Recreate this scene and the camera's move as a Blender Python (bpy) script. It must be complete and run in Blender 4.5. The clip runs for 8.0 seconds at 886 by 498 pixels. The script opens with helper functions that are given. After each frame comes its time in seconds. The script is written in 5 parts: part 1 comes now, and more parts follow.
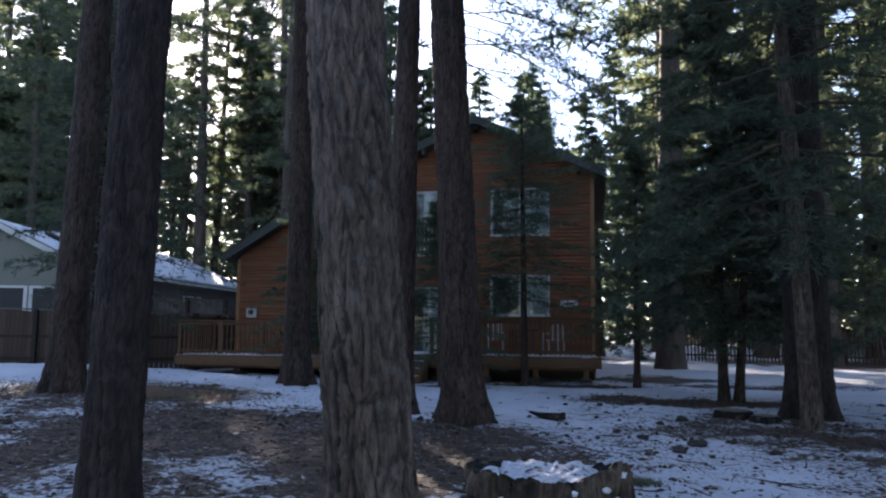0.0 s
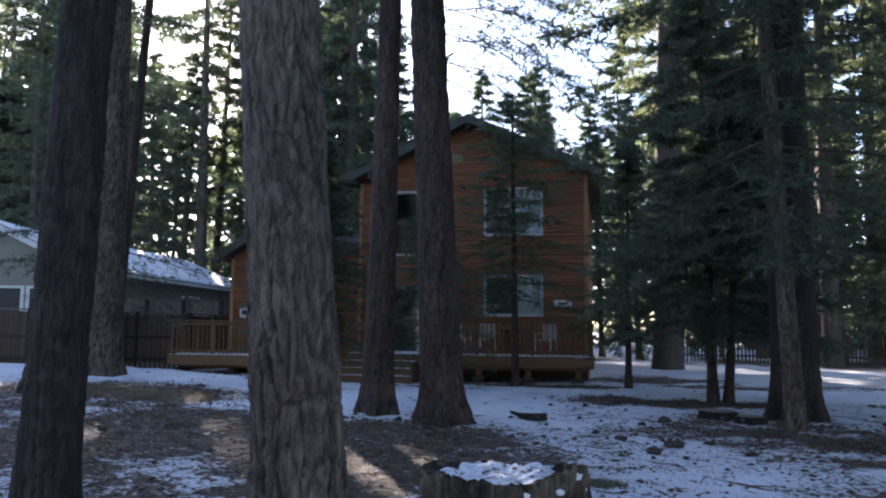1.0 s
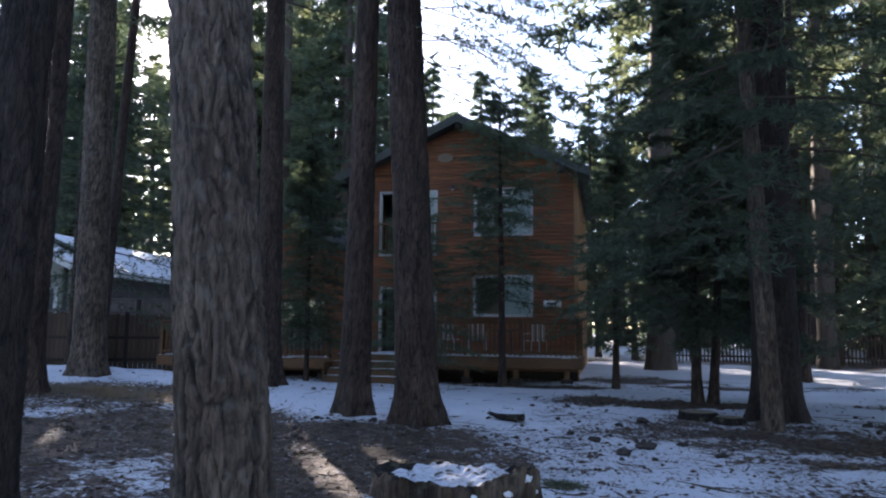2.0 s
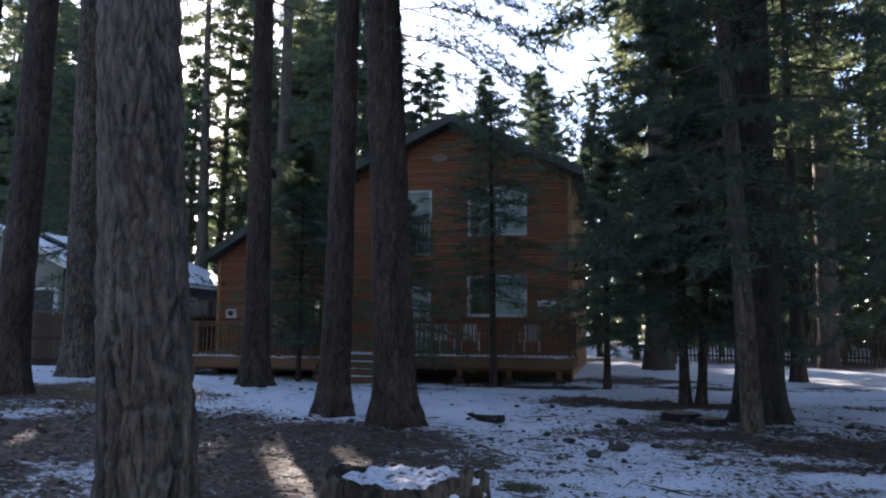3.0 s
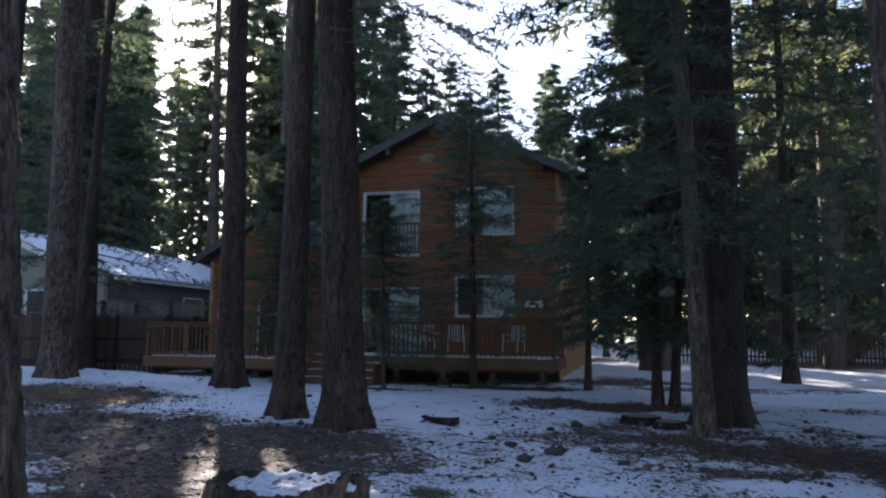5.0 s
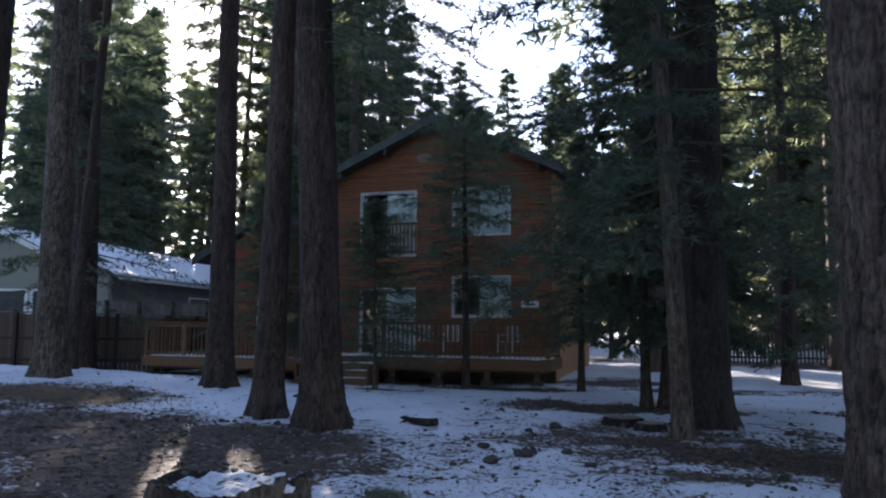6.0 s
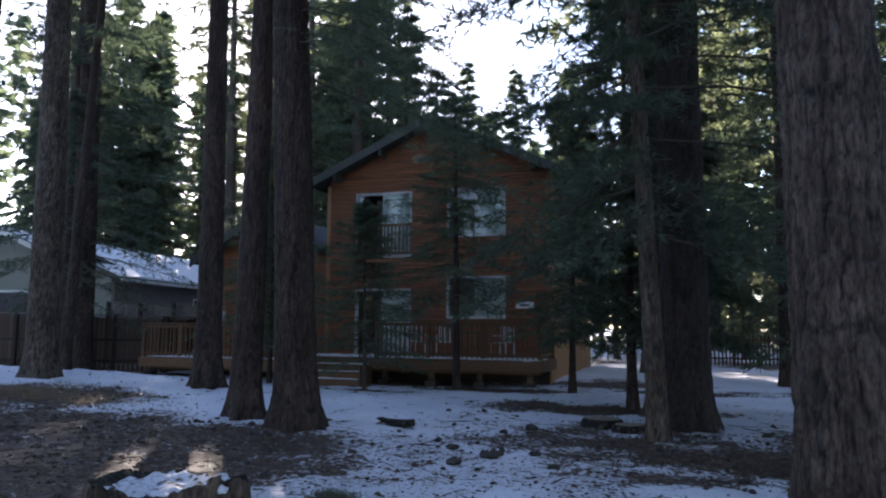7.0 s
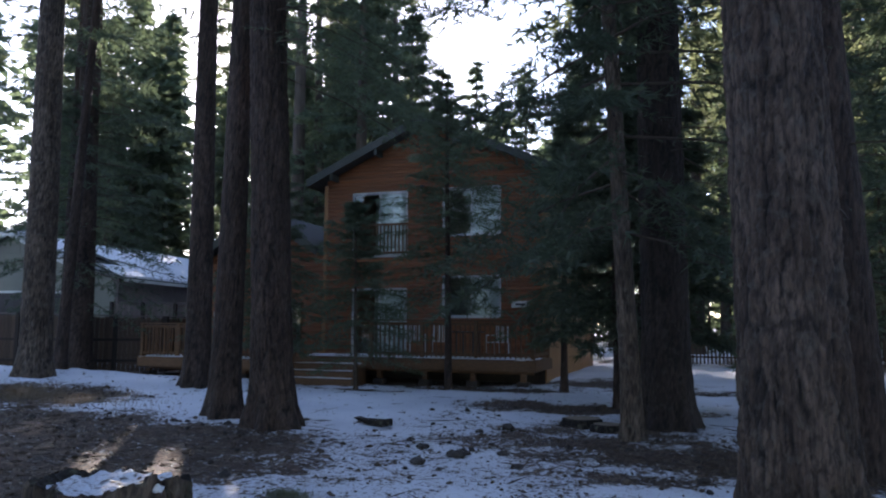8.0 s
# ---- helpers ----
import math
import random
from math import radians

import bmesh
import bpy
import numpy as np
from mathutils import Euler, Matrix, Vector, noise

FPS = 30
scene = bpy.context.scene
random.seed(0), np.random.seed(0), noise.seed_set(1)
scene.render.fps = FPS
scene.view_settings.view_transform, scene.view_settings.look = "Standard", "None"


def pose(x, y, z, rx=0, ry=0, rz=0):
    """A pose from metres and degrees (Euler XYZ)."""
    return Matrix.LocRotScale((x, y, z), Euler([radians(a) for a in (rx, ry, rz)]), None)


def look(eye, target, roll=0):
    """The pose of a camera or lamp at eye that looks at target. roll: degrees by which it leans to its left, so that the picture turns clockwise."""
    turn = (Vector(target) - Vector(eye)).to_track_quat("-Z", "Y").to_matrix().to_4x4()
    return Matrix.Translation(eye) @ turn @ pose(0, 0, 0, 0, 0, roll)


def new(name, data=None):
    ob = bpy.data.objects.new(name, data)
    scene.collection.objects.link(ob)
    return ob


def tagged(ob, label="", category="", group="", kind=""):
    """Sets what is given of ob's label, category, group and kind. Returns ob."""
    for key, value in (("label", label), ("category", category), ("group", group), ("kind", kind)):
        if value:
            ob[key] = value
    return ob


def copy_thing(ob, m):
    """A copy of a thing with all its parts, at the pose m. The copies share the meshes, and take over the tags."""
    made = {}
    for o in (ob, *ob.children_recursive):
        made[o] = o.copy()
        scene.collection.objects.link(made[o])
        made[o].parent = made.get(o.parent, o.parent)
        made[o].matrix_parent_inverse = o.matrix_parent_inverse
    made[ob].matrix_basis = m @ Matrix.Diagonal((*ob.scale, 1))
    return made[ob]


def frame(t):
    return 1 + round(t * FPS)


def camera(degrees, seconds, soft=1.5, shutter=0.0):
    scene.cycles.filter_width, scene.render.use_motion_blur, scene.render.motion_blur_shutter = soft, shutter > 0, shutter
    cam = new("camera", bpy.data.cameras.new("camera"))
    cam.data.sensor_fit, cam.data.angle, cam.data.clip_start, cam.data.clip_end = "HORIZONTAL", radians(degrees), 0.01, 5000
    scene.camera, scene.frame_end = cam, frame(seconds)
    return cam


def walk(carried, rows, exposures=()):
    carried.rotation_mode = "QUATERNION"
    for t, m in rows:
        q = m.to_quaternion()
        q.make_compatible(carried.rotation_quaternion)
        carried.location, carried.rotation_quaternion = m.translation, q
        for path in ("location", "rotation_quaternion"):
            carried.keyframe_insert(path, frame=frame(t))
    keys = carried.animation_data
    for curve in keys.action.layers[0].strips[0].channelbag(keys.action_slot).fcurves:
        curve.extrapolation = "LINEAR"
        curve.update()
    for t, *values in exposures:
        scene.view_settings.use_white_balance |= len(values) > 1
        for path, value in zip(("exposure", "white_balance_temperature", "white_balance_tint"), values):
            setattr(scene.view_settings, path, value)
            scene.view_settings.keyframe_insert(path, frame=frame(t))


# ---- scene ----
cam = camera(61.9, 8.0, soft=2.1)
EXPOSURE = 2.30
PATH = [
    (0, (0.244, 0.301, 1.549), (-0.165, 2.247, 1.757), 0.6),
    (0.5, (0.448, 0.4, 1.545), (0.03, 2.344, 1.754), 0.6),
    (1, (0.666, 0.5, 1.541), (0.237, 2.443, 1.75), 0.6),
    (1.5, (0.873, 0.587, 1.541), (0.439, 2.528, 1.751), 0.6),
    (3, (1.58, 0.795, 1.572), (1.114, 2.728, 1.78), 0.5),
    (3.5, (1.85, 0.878, 1.592), (1.366, 2.807, 1.8), 0.5),
    (4, (2.115, 1.001, 1.587), (1.628, 2.929, 1.796), 0.6),
    (4.5, (2.42, 1.086, 1.607), (1.912, 3.009, 1.814), 0.5),
    (6, (3.275, 1.394, 1.627), (2.7, 3.298, 1.833), 0.5),
    (6.5, (3.575, 1.523, 1.626), (2.981, 3.421, 1.833), 0.5),
    (7, (3.854, 1.648, 1.615), (3.24, 3.54, 1.825), 0.5),
    (7.5, (4.133, 1.775, 1.609), (3.498, 3.66, 1.816), 0.4),
    (8, (4.433, 1.893, 1.61), (3.778, 3.772, 1.819), 0.4),
]
walk(cam, [(t, look(eye, target, roll)) for t, eye, target, roll in PATH], [(0.0, EXPOSURE, 6850, 22), (0.7, EXPOSURE + 0.2, 6850, 22), (1.7, EXPOSURE + 0.26, 6850, 22), (2.8, EXPOSURE, 6850, 22), (8.0, EXPOSURE, 6850, 22)])

# ---- world and sun ----
SUN_WAY = Vector((-0.512, 0.80, 0.31)).normalized()      # towards the sun
world = bpy.data.worlds.new("sky")
scene.world = world
world.use_nodes = True
wn = world.node_tree.nodes
sky = wn.new("ShaderNodeTexSky")
sky.sky_type, sky.sun_disc = "NISHITA", False
sky.sun_elevation = math.asin(SUN_WAY.z)
sky.sun_rotation = math.atan2(SUN_WAY.x, SUN_WAY.y)
sky.altitude, sky.air_density, sky.dust_density, sky.ozone_density = 1900, 1.0, 1.2, 1.5
wn["Background"].inputs[1].default_value = 0.13
world.node_tree.links.new(sky.outputs[0], wn["Background"].inputs[0])
sun = new("sun", bpy.data.lights.new("sun", "SUN"))
sun.data.energy, sun.data.angle, sun.data.color = 5.0, radians(0.55), (1.0, 0.93, 0.82)
sun.matrix_world = look((0, 0, 60), Vector((0, 0, 60)) - SUN_WAY)


# ---- materials ----
def material(name, rough=0.8, metal=0.0):
    m = bpy.data.materials.new(name)
    m.use_nodes = True
    b = m.node_tree.nodes["Principled BSDF"]
    b.inputs["Roughness"].default_value, b.inputs["Metallic"].default_value = rough, metal
    return m, m.node_tree.nodes, m.node_tree.links, b


def ramp(n, l, source, stops):
    r = n.new("ShaderNodeValToRGB")
    e = r.color_ramp.elements
    while len(e) < len(stops):
        e.new(0.5)
    for k, (at, col) in zip(e, stops):
        k.position, k.color = at, (*col, 1)
    l.new(source, r.inputs[0])
    return r


def noisy(n, l, scale, detail=4, stretch=(1, 1, 1), coords="Object"):
    tc, mp, no = n.new("ShaderNodeTexCoord"), n.new("ShaderNodeMapping"), n.new("ShaderNodeTexNoise")
    mp.inputs["Scale"].default_value = stretch
    no.inputs["Scale"].default_value, no.inputs["Detail"].default_value = scale, detail
    l.new(tc.outputs[coords], mp.inputs[0])
    l.new(mp.outputs[0], no.inputs["Vector"])
    return no.outputs["Fac"]


def mixed(n, l, fac, a, b, kind="MIX"):
    x = n.new("ShaderNodeMix")
    x.data_type, x.blend_type = "RGBA", kind
    for s, v in ((0, fac), (6, a), (7, b)):
        if hasattr(v, "is_output"):
            l.new(v, x.inputs[s])
        else:
            x.inputs[s].default_value = v if s == 0 else (*v, 1)
    return x.outputs[2]


def bumped(n, l, b, height, strength=0.5, dist=0.01):
    u = n.new("ShaderNodeBump")
    u.inputs["Strength"].default_value, u.inputs["Distance"].default_value = strength, dist
    l.new(height, u.inputs["Height"])
    l.new(u.outputs[0], b.inputs["Normal"])


def two_scale(name, dark, light, big, small, rough=0.8, stretch=(1, 1, 1), bump=0.4, dist=0.01, vary=0.0, metal=0.0):
    """A surface with stains at a large scale and grain at a small one; vary: how far separate pieces differ."""
    m, n, l, b = material(name, rough, metal)
    a, c = noisy(n, l, big, 3, stretch), noisy(n, l, small, 6, stretch)
    mid = tuple((p + q) / 2 for p, q in zip(dark, light))
    g = ramp(n, l, c, ((0.3, dark), (0.5, mid), (0.7, light)))
    col = mixed(n, l, a, g.outputs[0], tuple(0.75 * q for q in mid))
    if vary:
        oi, mm = n.new("ShaderNodeObjectInfo"), n.new("ShaderNodeMapRange")
        mm.inputs["To Min"].default_value, mm.inputs["To Max"].default_value = 1 - vary, 1 + vary
        l.new(oi.outputs["Random"], mm.inputs[0])
        hs = n.new("ShaderNodeHueSaturation")
        l.new(mm.outputs[0], hs.inputs["Value"])
        l.new(col, hs.inputs["Color"])
        col = hs.outputs[0]
    l.new(col, b.inputs["Base Color"])
    if bump:
        bumped(n, l, b, c, bump, dist)
    return m


def foliage(name, dark, light, through_light=0.35):
    """Needles: a diffuse face that lets some light through, each tuft of its own tone."""
    m, n, l, b = material(name, 0.55)
    ge, big = n.new("ShaderNodeNewGeometry"), noisy(n, l, 0.45, 2)
    r = ramp(n, l, ge.outputs["Random Per Island"], ((0.0, dark), (0.65, tuple((p + q) / 2 for p, q in zip(dark, light))), (1.0, light)))
    col = mixed(n, l, big, r.outputs[0], tuple(0.6 * p + 0.25 * q for p, q in zip(dark, light)))
    tr, mx = n.new("ShaderNodeBsdfTranslucent"), n.new("ShaderNodeMixShader")
    l.new(col, b.inputs["Base Color"])
    bright = mixed(n, l, 1.0, col, (1.45, 1.48, 1.15), "MULTIPLY")
    l.new(bright, tr.inputs[0])
    mx.inputs[0].default_value = through_light
    l.new(b.outputs[0], mx.inputs[1])
    l.new(tr.outputs[0], mx.inputs[2])
    l.new(mx.outputs[0], n["Material Output"].inputs[0])
    return m


def bark_material(name, dark, light, lichen, plates=15):
    m, n, l, b = material(name, 0.9)
    grain, broad, patch = noisy(n, l, 26, 8, (1, 1, 0.22)), noisy(n, l, 3.2, 4, (1, 1, 0.35)), noisy(n, l, 9, 5)
    r = ramp(n, l, grain, ((0.28, dark), (0.5, tuple((p + q) / 2 for p, q in zip(dark, light))), (0.72, light)))
    st = ramp(n, l, broad, ((0.4, (0.55, 0.5, 0.47)), (0.65, (1, 1, 1))))
    col = mixed(n, l, 1.0, r.outputs[0], st.outputs[0], "MULTIPLY")
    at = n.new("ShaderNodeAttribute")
    at.attribute_name = "ridge"                             # ridges weather paler; the furrows have shade painted into their colour
    wear_and_shade = ramp(n, l, at.outputs["Fac"], ((0.08, (0.10, 0.085, 0.075)), (0.45, (0.6, 0.58, 0.57)), (0.95, (1.42, 1.4, 1.38))))
    col = mixed(n, l, 1.0, col, wear_and_shade.outputs[0], "MULTIPLY")
    pm = ramp(n, l, patch, ((0.56, (0, 0, 0)), (0.7, (0.55, 0.55, 0.55))))
    l.new(mixed(n, l, pm.outputs[0], col, lichen), b.inputs["Base Color"])
    # plates parted by fissures, drawn out along the stem
    tc, mp, wa = n.new("ShaderNodeTexCoord"), n.new("ShaderNodeMapping"), n.new("ShaderNodeVectorMath")
    mp.inputs["Scale"].default_value = (1, 1, 0.26)
    l.new(tc.outputs["Object"], mp.inputs[0])
    warp = n.new("ShaderNodeTexNoise")
    warp.inputs["Scale"].default_value, warp.inputs["Detail"].default_value = 7, 3
    l.new(mp.outputs[0], warp.inputs["Vector"])
    wa.operation = "MULTIPLY_ADD"
    wa.inputs[1].default_value = (0.16, 0.16, 0.16)
    l.new(warp.outputs["Color"], wa.inputs[0])
    l.new(mp.outputs[0], wa.inputs[2])
    heights = []
    for scale, wide in ((plates, 0.16), (plates * 2.3, 0.12)):
        vo = n.new("ShaderNodeTexVoronoi")
        vo.feature = "DISTANCE_TO_EDGE"
        vo.inputs["Scale"].default_value = scale
        l.new(wa.outputs[0], vo.inputs["Vector"])
        heights.append(ramp(n, l, vo.outputs["Distance"], ((0.0, (0, 0, 0)), (wide, (1, 1, 1)))).outputs[0])
    both = mixed(n, l, 0.35, heights[0], heights[1])
    tall = mixed(n, l, 0.3, both, grain)
    # cracks between the plates are darkened in colour as well as sunk
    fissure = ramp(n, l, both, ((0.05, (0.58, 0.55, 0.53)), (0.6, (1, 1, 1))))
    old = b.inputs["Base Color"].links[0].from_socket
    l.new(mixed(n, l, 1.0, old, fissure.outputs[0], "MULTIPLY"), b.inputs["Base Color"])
    bumped(n, l, b, tall, 0.8, 0.018)
    return m


BARK_GREY = bark_material("bark_grey_brown", (0.03, 0.022, 0.0165), (0.16, 0.124, 0.096), (0.135, 0.124, 0.104))
BARK_RED = bark_material("bark_red_brown", (0.018, 0.0115, 0.009), (0.082, 0.053, 0.041), (0.062, 0.052, 0.042))
BARK_BROWN = bark_material("bark_dark_brown", (0.022, 0.0155, 0.012), (0.125, 0.088, 0.067), (0.1, 0.088, 0.073))
# near-black copy of the red-brown bark, with two trunks' shade in its colour
BARK_SHADED = bark_material("bark_darkened_for_shade", (0.011, 0.008, 0.007), (0.048, 0.033, 0.027), (0.05, 0.044, 0.038))
BARK_FAR = two_scale("bark_far", (0.035, 0.026, 0.02), (0.12, 0.092, 0.072), 0.8, 7, 0.9, (1, 1, 0.2), 0.6, 0.03)
NEEDLES_DARK = foliage("needles_dark_green", (0.042, 0.062, 0.047), (0.105, 0.14, 0.095), 0.5)
NEEDLES_FIR = foliage("needles_fir_green", (0.058, 0.08, 0.06), (0.135, 0.175, 0.125), 0.62)
NEEDLES_PINE = foliage("needles_pine_green", (0.075, 0.095, 0.062), (0.195, 0.215, 0.145), 0.66)
SIDING = two_scale("cedar_siding", (0.15, 0.05, 0.017), (0.33, 0.117, 0.04), 1.1, 14, 0.55, (0.12, 1, 1.5), 0.3, 0.004, 0.16)
DECK_WOOD = two_scale("deck_wood", (0.085, 0.04, 0.017), (0.2, 0.098, 0.04), 1.6, 22, 0.65, (0.3, 0.3, 1), 0.35, 0.004, 0.18)
TRIM_WOOD = two_scale("corner_board_wood", (0.28, 0.13, 0.05), (0.46, 0.24, 0.10), 1.4, 18, 0.6, (1, 1, 0.15), 0.3, 0.004)
DARK_TRIM = two_scale("dark_green_fascia", (0.028, 0.035, 0.03), (0.065, 0.075, 0.065), 1.5, 20, 0.6)
ROOFING = two_scale("dark_shingle", (0.035, 0.038, 0.036), (0.10, 0.10, 0.095), 1.2, 30, 0.9, bump=0.8, dist=0.02)
WHITE_FRAME = two_scale("white_vinyl", (0.5, 0.51, 0.5), (0.66, 0.67, 0.66), 2, 30, 0.4, bump=0.05)
# near-black tone that stands for the shade below the deck
UNDER_DECK_SHADE = two_scale("under_deck_shade", (0.02, 0.016, 0.013), (0.055, 0.045, 0.038), 1.5, 16, 0.9)
CURTAIN = two_scale("pale_blind", (0.62, 0.66, 0.64), (0.78, 0.80, 0.78), 2, 9, 0.85, (1, 1, 0.1), 0.5, 0.01)
ROOM = two_scale("room_paint", (0.34, 0.33, 0.30), (0.45, 0.44, 0.40), 1, 8, 0.9)
FENCE_WOOD = two_scale("weathered_fence_wood", (0.045, 0.03, 0.021), (0.115, 0.072, 0.048), 1.2, 20, 0.85, (1, 1, 0.15), 0.4, 0.005, 0.25)
FENCE_FRAME = two_scale("stained_fence_timber", (0.016, 0.012, 0.01), (0.05, 0.036, 0.03), 1.2, 20, 0.85, (1, 1, 0.15), 0.4, 0.005, 0.25)
GREY_BOARDING = two_scale("grey_boarding", (0.09, 0.075, 0.07), (0.19, 0.155, 0.14), 1.2, 20, 0.85, (1, 1, 0.15), 0.4, 0.005, 0.25)
STUCCO = two_scale("grey_green_wall_paint", (0.20, 0.205, 0.165), (0.27, 0.275, 0.225), 0.8, 25, 0.85, bump=0.3)
PALE_TRIM = two_scale("pale_trim_paint", (0.60, 0.60, 0.55), (0.75, 0.75, 0.70), 1.5, 20, 0.6, bump=0.1)
METAL_DARK = two_scale("dark_metal", (0.03, 0.03, 0.032), (0.08, 0.08, 0.085), 3, 30, 0.45, metal=0.6)
METAL_PALE = two_scale("grey_metal", (0.42, 0.43, 0.44), (0.6, 0.6, 0.6), 3, 30, 0.4, metal=0.5)
SNOW = two_scale("snow", (0.72, 0.74, 0.78), (0.90, 0.91, 0.93), 0.6, 9, 0.65, bump=0.5, dist=0.02)
ROOF_SNOW = two_scale("smooth_roof_snow", (0.78, 0.8, 0.84), (0.9, 0.91, 0.93), 0.25, 3, 0.65, bump=0.15, dist=0.02)
STUMP_BARK = bark_material("stump_bark", (0.02, 0.014, 0.01), (0.185, 0.132, 0.092), (0.13, 0.125, 0.085))
CUT_WOOD = two_scale("weathered_cut_wood", (0.16, 0.12, 0.085), (0.36, 0.29, 0.21), 3, 24, 0.85)
STONE = two_scale("dark_stone", (0.022, 0.018, 0.016), (0.085, 0.072, 0.064), 4, 28, 0.9, bump=0.8, dist=0.02)
MOSS = foliage("moss_green", (0.11, 0.12, 0.075), (0.22, 0.23, 0.16), 0.2)
DRY_GRASS = foliage("dry_grass", (0.13, 0.095, 0.07), (0.33, 0.26, 0.20), 0.3)
LITTER_BITS = two_scale("cones_and_twigs", (0.04, 0.029, 0.021), (0.16, 0.118, 0.088), 3, 30, 0.9)


def glass_material():
    m, n, l, b = material("window_glass", 0.03)
    b.inputs["Base Color"].default_value = (0.75, 0.85, 0.83, 1)
    b.inputs["Transmission Weight"].default_value, b.inputs["IOR"].default_value = 1.0, 1.45
    return m


GLASS = glass_material()


def ground_material():
    """Snow, thin where the mesh says that needle litter shows through."""
    m, n, l, b = material("snowy_ground", 0.75)
    at = n.new("ShaderNodeAttribute")
    at.attribute_name = "litter"
    fine, mid, broad = noisy(n, l, 13, 8), noisy(n, l, 2.6, 6), noisy(n, l, 0.5, 3)
    straw_a, straw_b = noisy(n, l, 34, 5, (1, 0.16, 1)), noisy(n, l, 30, 5, (0.18, 1, 1))
    clods = noisy(n, l, 7, 5)
    straw = mixed(n, l, ramp(n, l, clods, ((0.46, (0, 0, 0)), (0.54, (1, 1, 1)))).outputs[0], straw_a, straw_b)
    lit = ramp(n, l, straw, ((0.32, (0.014, 0.0085, 0.006)), (0.5, (0.066, 0.039, 0.025)), (0.62, (0.15, 0.096, 0.064)), (0.74, (0.34, 0.25, 0.18))))
    tone = ramp(n, l, mid, ((0.34, (0.34, 0.3, 0.28)), (0.5, (0.8, 0.78, 0.76)), (0.68, (1.15, 1.12, 1.1))))
    dark = ramp(n, l, clods, ((0.36, (0.35, 0.32, 0.3)), (0.47, (1, 1, 1))))
    litter = mixed(n, l, 1.0, mixed(n, l, 1.0, lit.outputs[0], tone.outputs[0], "MULTIPLY"), dark.outputs[0], "MULTIPLY")
    snow = ramp(n, l, broad, ((0.3, (0.55, 0.58, 0.64)), (0.7, (0.70, 0.725, 0.77))))
    # needles sprinkled on the snow, thicker towards the litter
    dust, a0 = noisy(n, l, 46, 4, (0.4, 1, 1)), n.new("ShaderNodeMath")
    a0.operation = "MULTIPLY_ADD"
    a0.inputs[1].default_value = 0.42
    l.new(at.outputs["Fac"], a0.inputs[0]); l.new(dust, a0.inputs[2])
    crumbs = ramp(n, l, a0.outputs[0], ((0.68, (1, 1, 1)), (0.82, (0.5, 0.44, 0.4))))
    snow_c = mixed(n, l, 1.0, snow.outputs[0], crumbs.outputs[0], "MULTIPLY")
    # where the litter wins: its weight against noises at three sizes
    total = at.outputs["Fac"]
    for source, gain in ((fine, 1.7), (mid, 1.0), (straw_a, 0.5)):
        a = n.new("ShaderNodeMath")
        a.operation = "MULTIPLY_ADD"
        a.inputs[1].default_value = gain
        c = n.new("ShaderNodeMath")
        c.operation = "SUBTRACT"
        c.inputs[1].default_value = 0.5
        l.new(source, c.inputs[0]); l.new(c.outputs[0], a.inputs[0]); l.new(total, a.inputs[2])
        total = a.outputs[0]
    cut = ramp(n, l, total, ((0.40, (0, 0, 0)), (0.58, (1, 1, 1))))
    l.new(mixed(n, l, cut.outputs[0], snow_c, litter), b.inputs["Base Color"])
    bumped(n, l, b, mixed(n, l, 0.5, fine, straw), 0.7, 0.035)
    return m


GROUND = ground_material()


# ---- mesh helpers ----
def mesh_of(name, verts, faces, mat, smooth=False):
    """A mesh from arrays made by a formula."""
    me = bpy.data.meshes.new(name)
    verts, faces = np.asarray(verts, np.float32), np.asarray(faces, np.int32)
    k = faces.shape[1]
    me.vertices.add(len(verts)), me.loops.add(faces.size), me.polygons.add(len(faces))
    me.vertices.foreach_set("co", verts.ravel())
    me.loops.foreach_set("vertex_index", faces.ravel())
    me.polygons.foreach_set("loop_start", np.arange(0, faces.size, k, dtype=np.int32))
    me.update(calc_edges=True)
    if smooth:
        me.polygons.foreach_set("use_smooth", np.ones(len(faces), bool))
    me.materials.append(mat)
    return me


def empty(name, at, label, category, group="", kind="", turn=0.0):
    ob = new(name)
    ob.matrix_basis = pose(*at, 0, 0, turn)
    ob.empty_display_size = 0.2
    return tagged(ob, label, category, group, kind)


def part(name, bm, mat, parent, label=""):
    """Links a bmesh (or a finished mesh) as one object under a thing."""
    if isinstance(bm, bmesh.types.BMesh):
        me = bpy.data.meshes.new(name)
        bm.normal_update()
        bm.to_mesh(me)
        bm.free()
        me.materials.append(mat)
    else:
        me = bm
    ob = new(name, me)
    ob.parent = parent
    return tagged(ob, label)


def thing(name, bm, mat, at, label, category, group="", kind="", turn=0.0):
    ob = part(name, bm, mat, None)
    ob.matrix_basis = pose(*at, 0, 0, turn)
    return tagged(ob, label, category, group, kind)


def box(bm, x0, x1, y0, y1, z0, z1, bevel=0.0, m=None):
    r = bmesh.ops.create_cube(bm, size=1.0, matrix=Matrix.LocRotScale(((x0 + x1) / 2, (y0 + y1) / 2, (z0 + z1) / 2), None, (abs(x1 - x0), abs(y1 - y0), abs(z1 - z0))))
    vs = r["verts"]
    if bevel:
        es = list({e for v in vs for e in v.link_edges})
        out = bmesh.ops.bevel(bm, geom=es, offset=bevel, segments=1, affect="EDGES")
        vs = out["verts"]
    if m is not None:
        bmesh.ops.transform(bm, matrix=m, verts=vs)
    return bm


def boxed(*a, **k):
    return box(bmesh.new(), *a, **k)


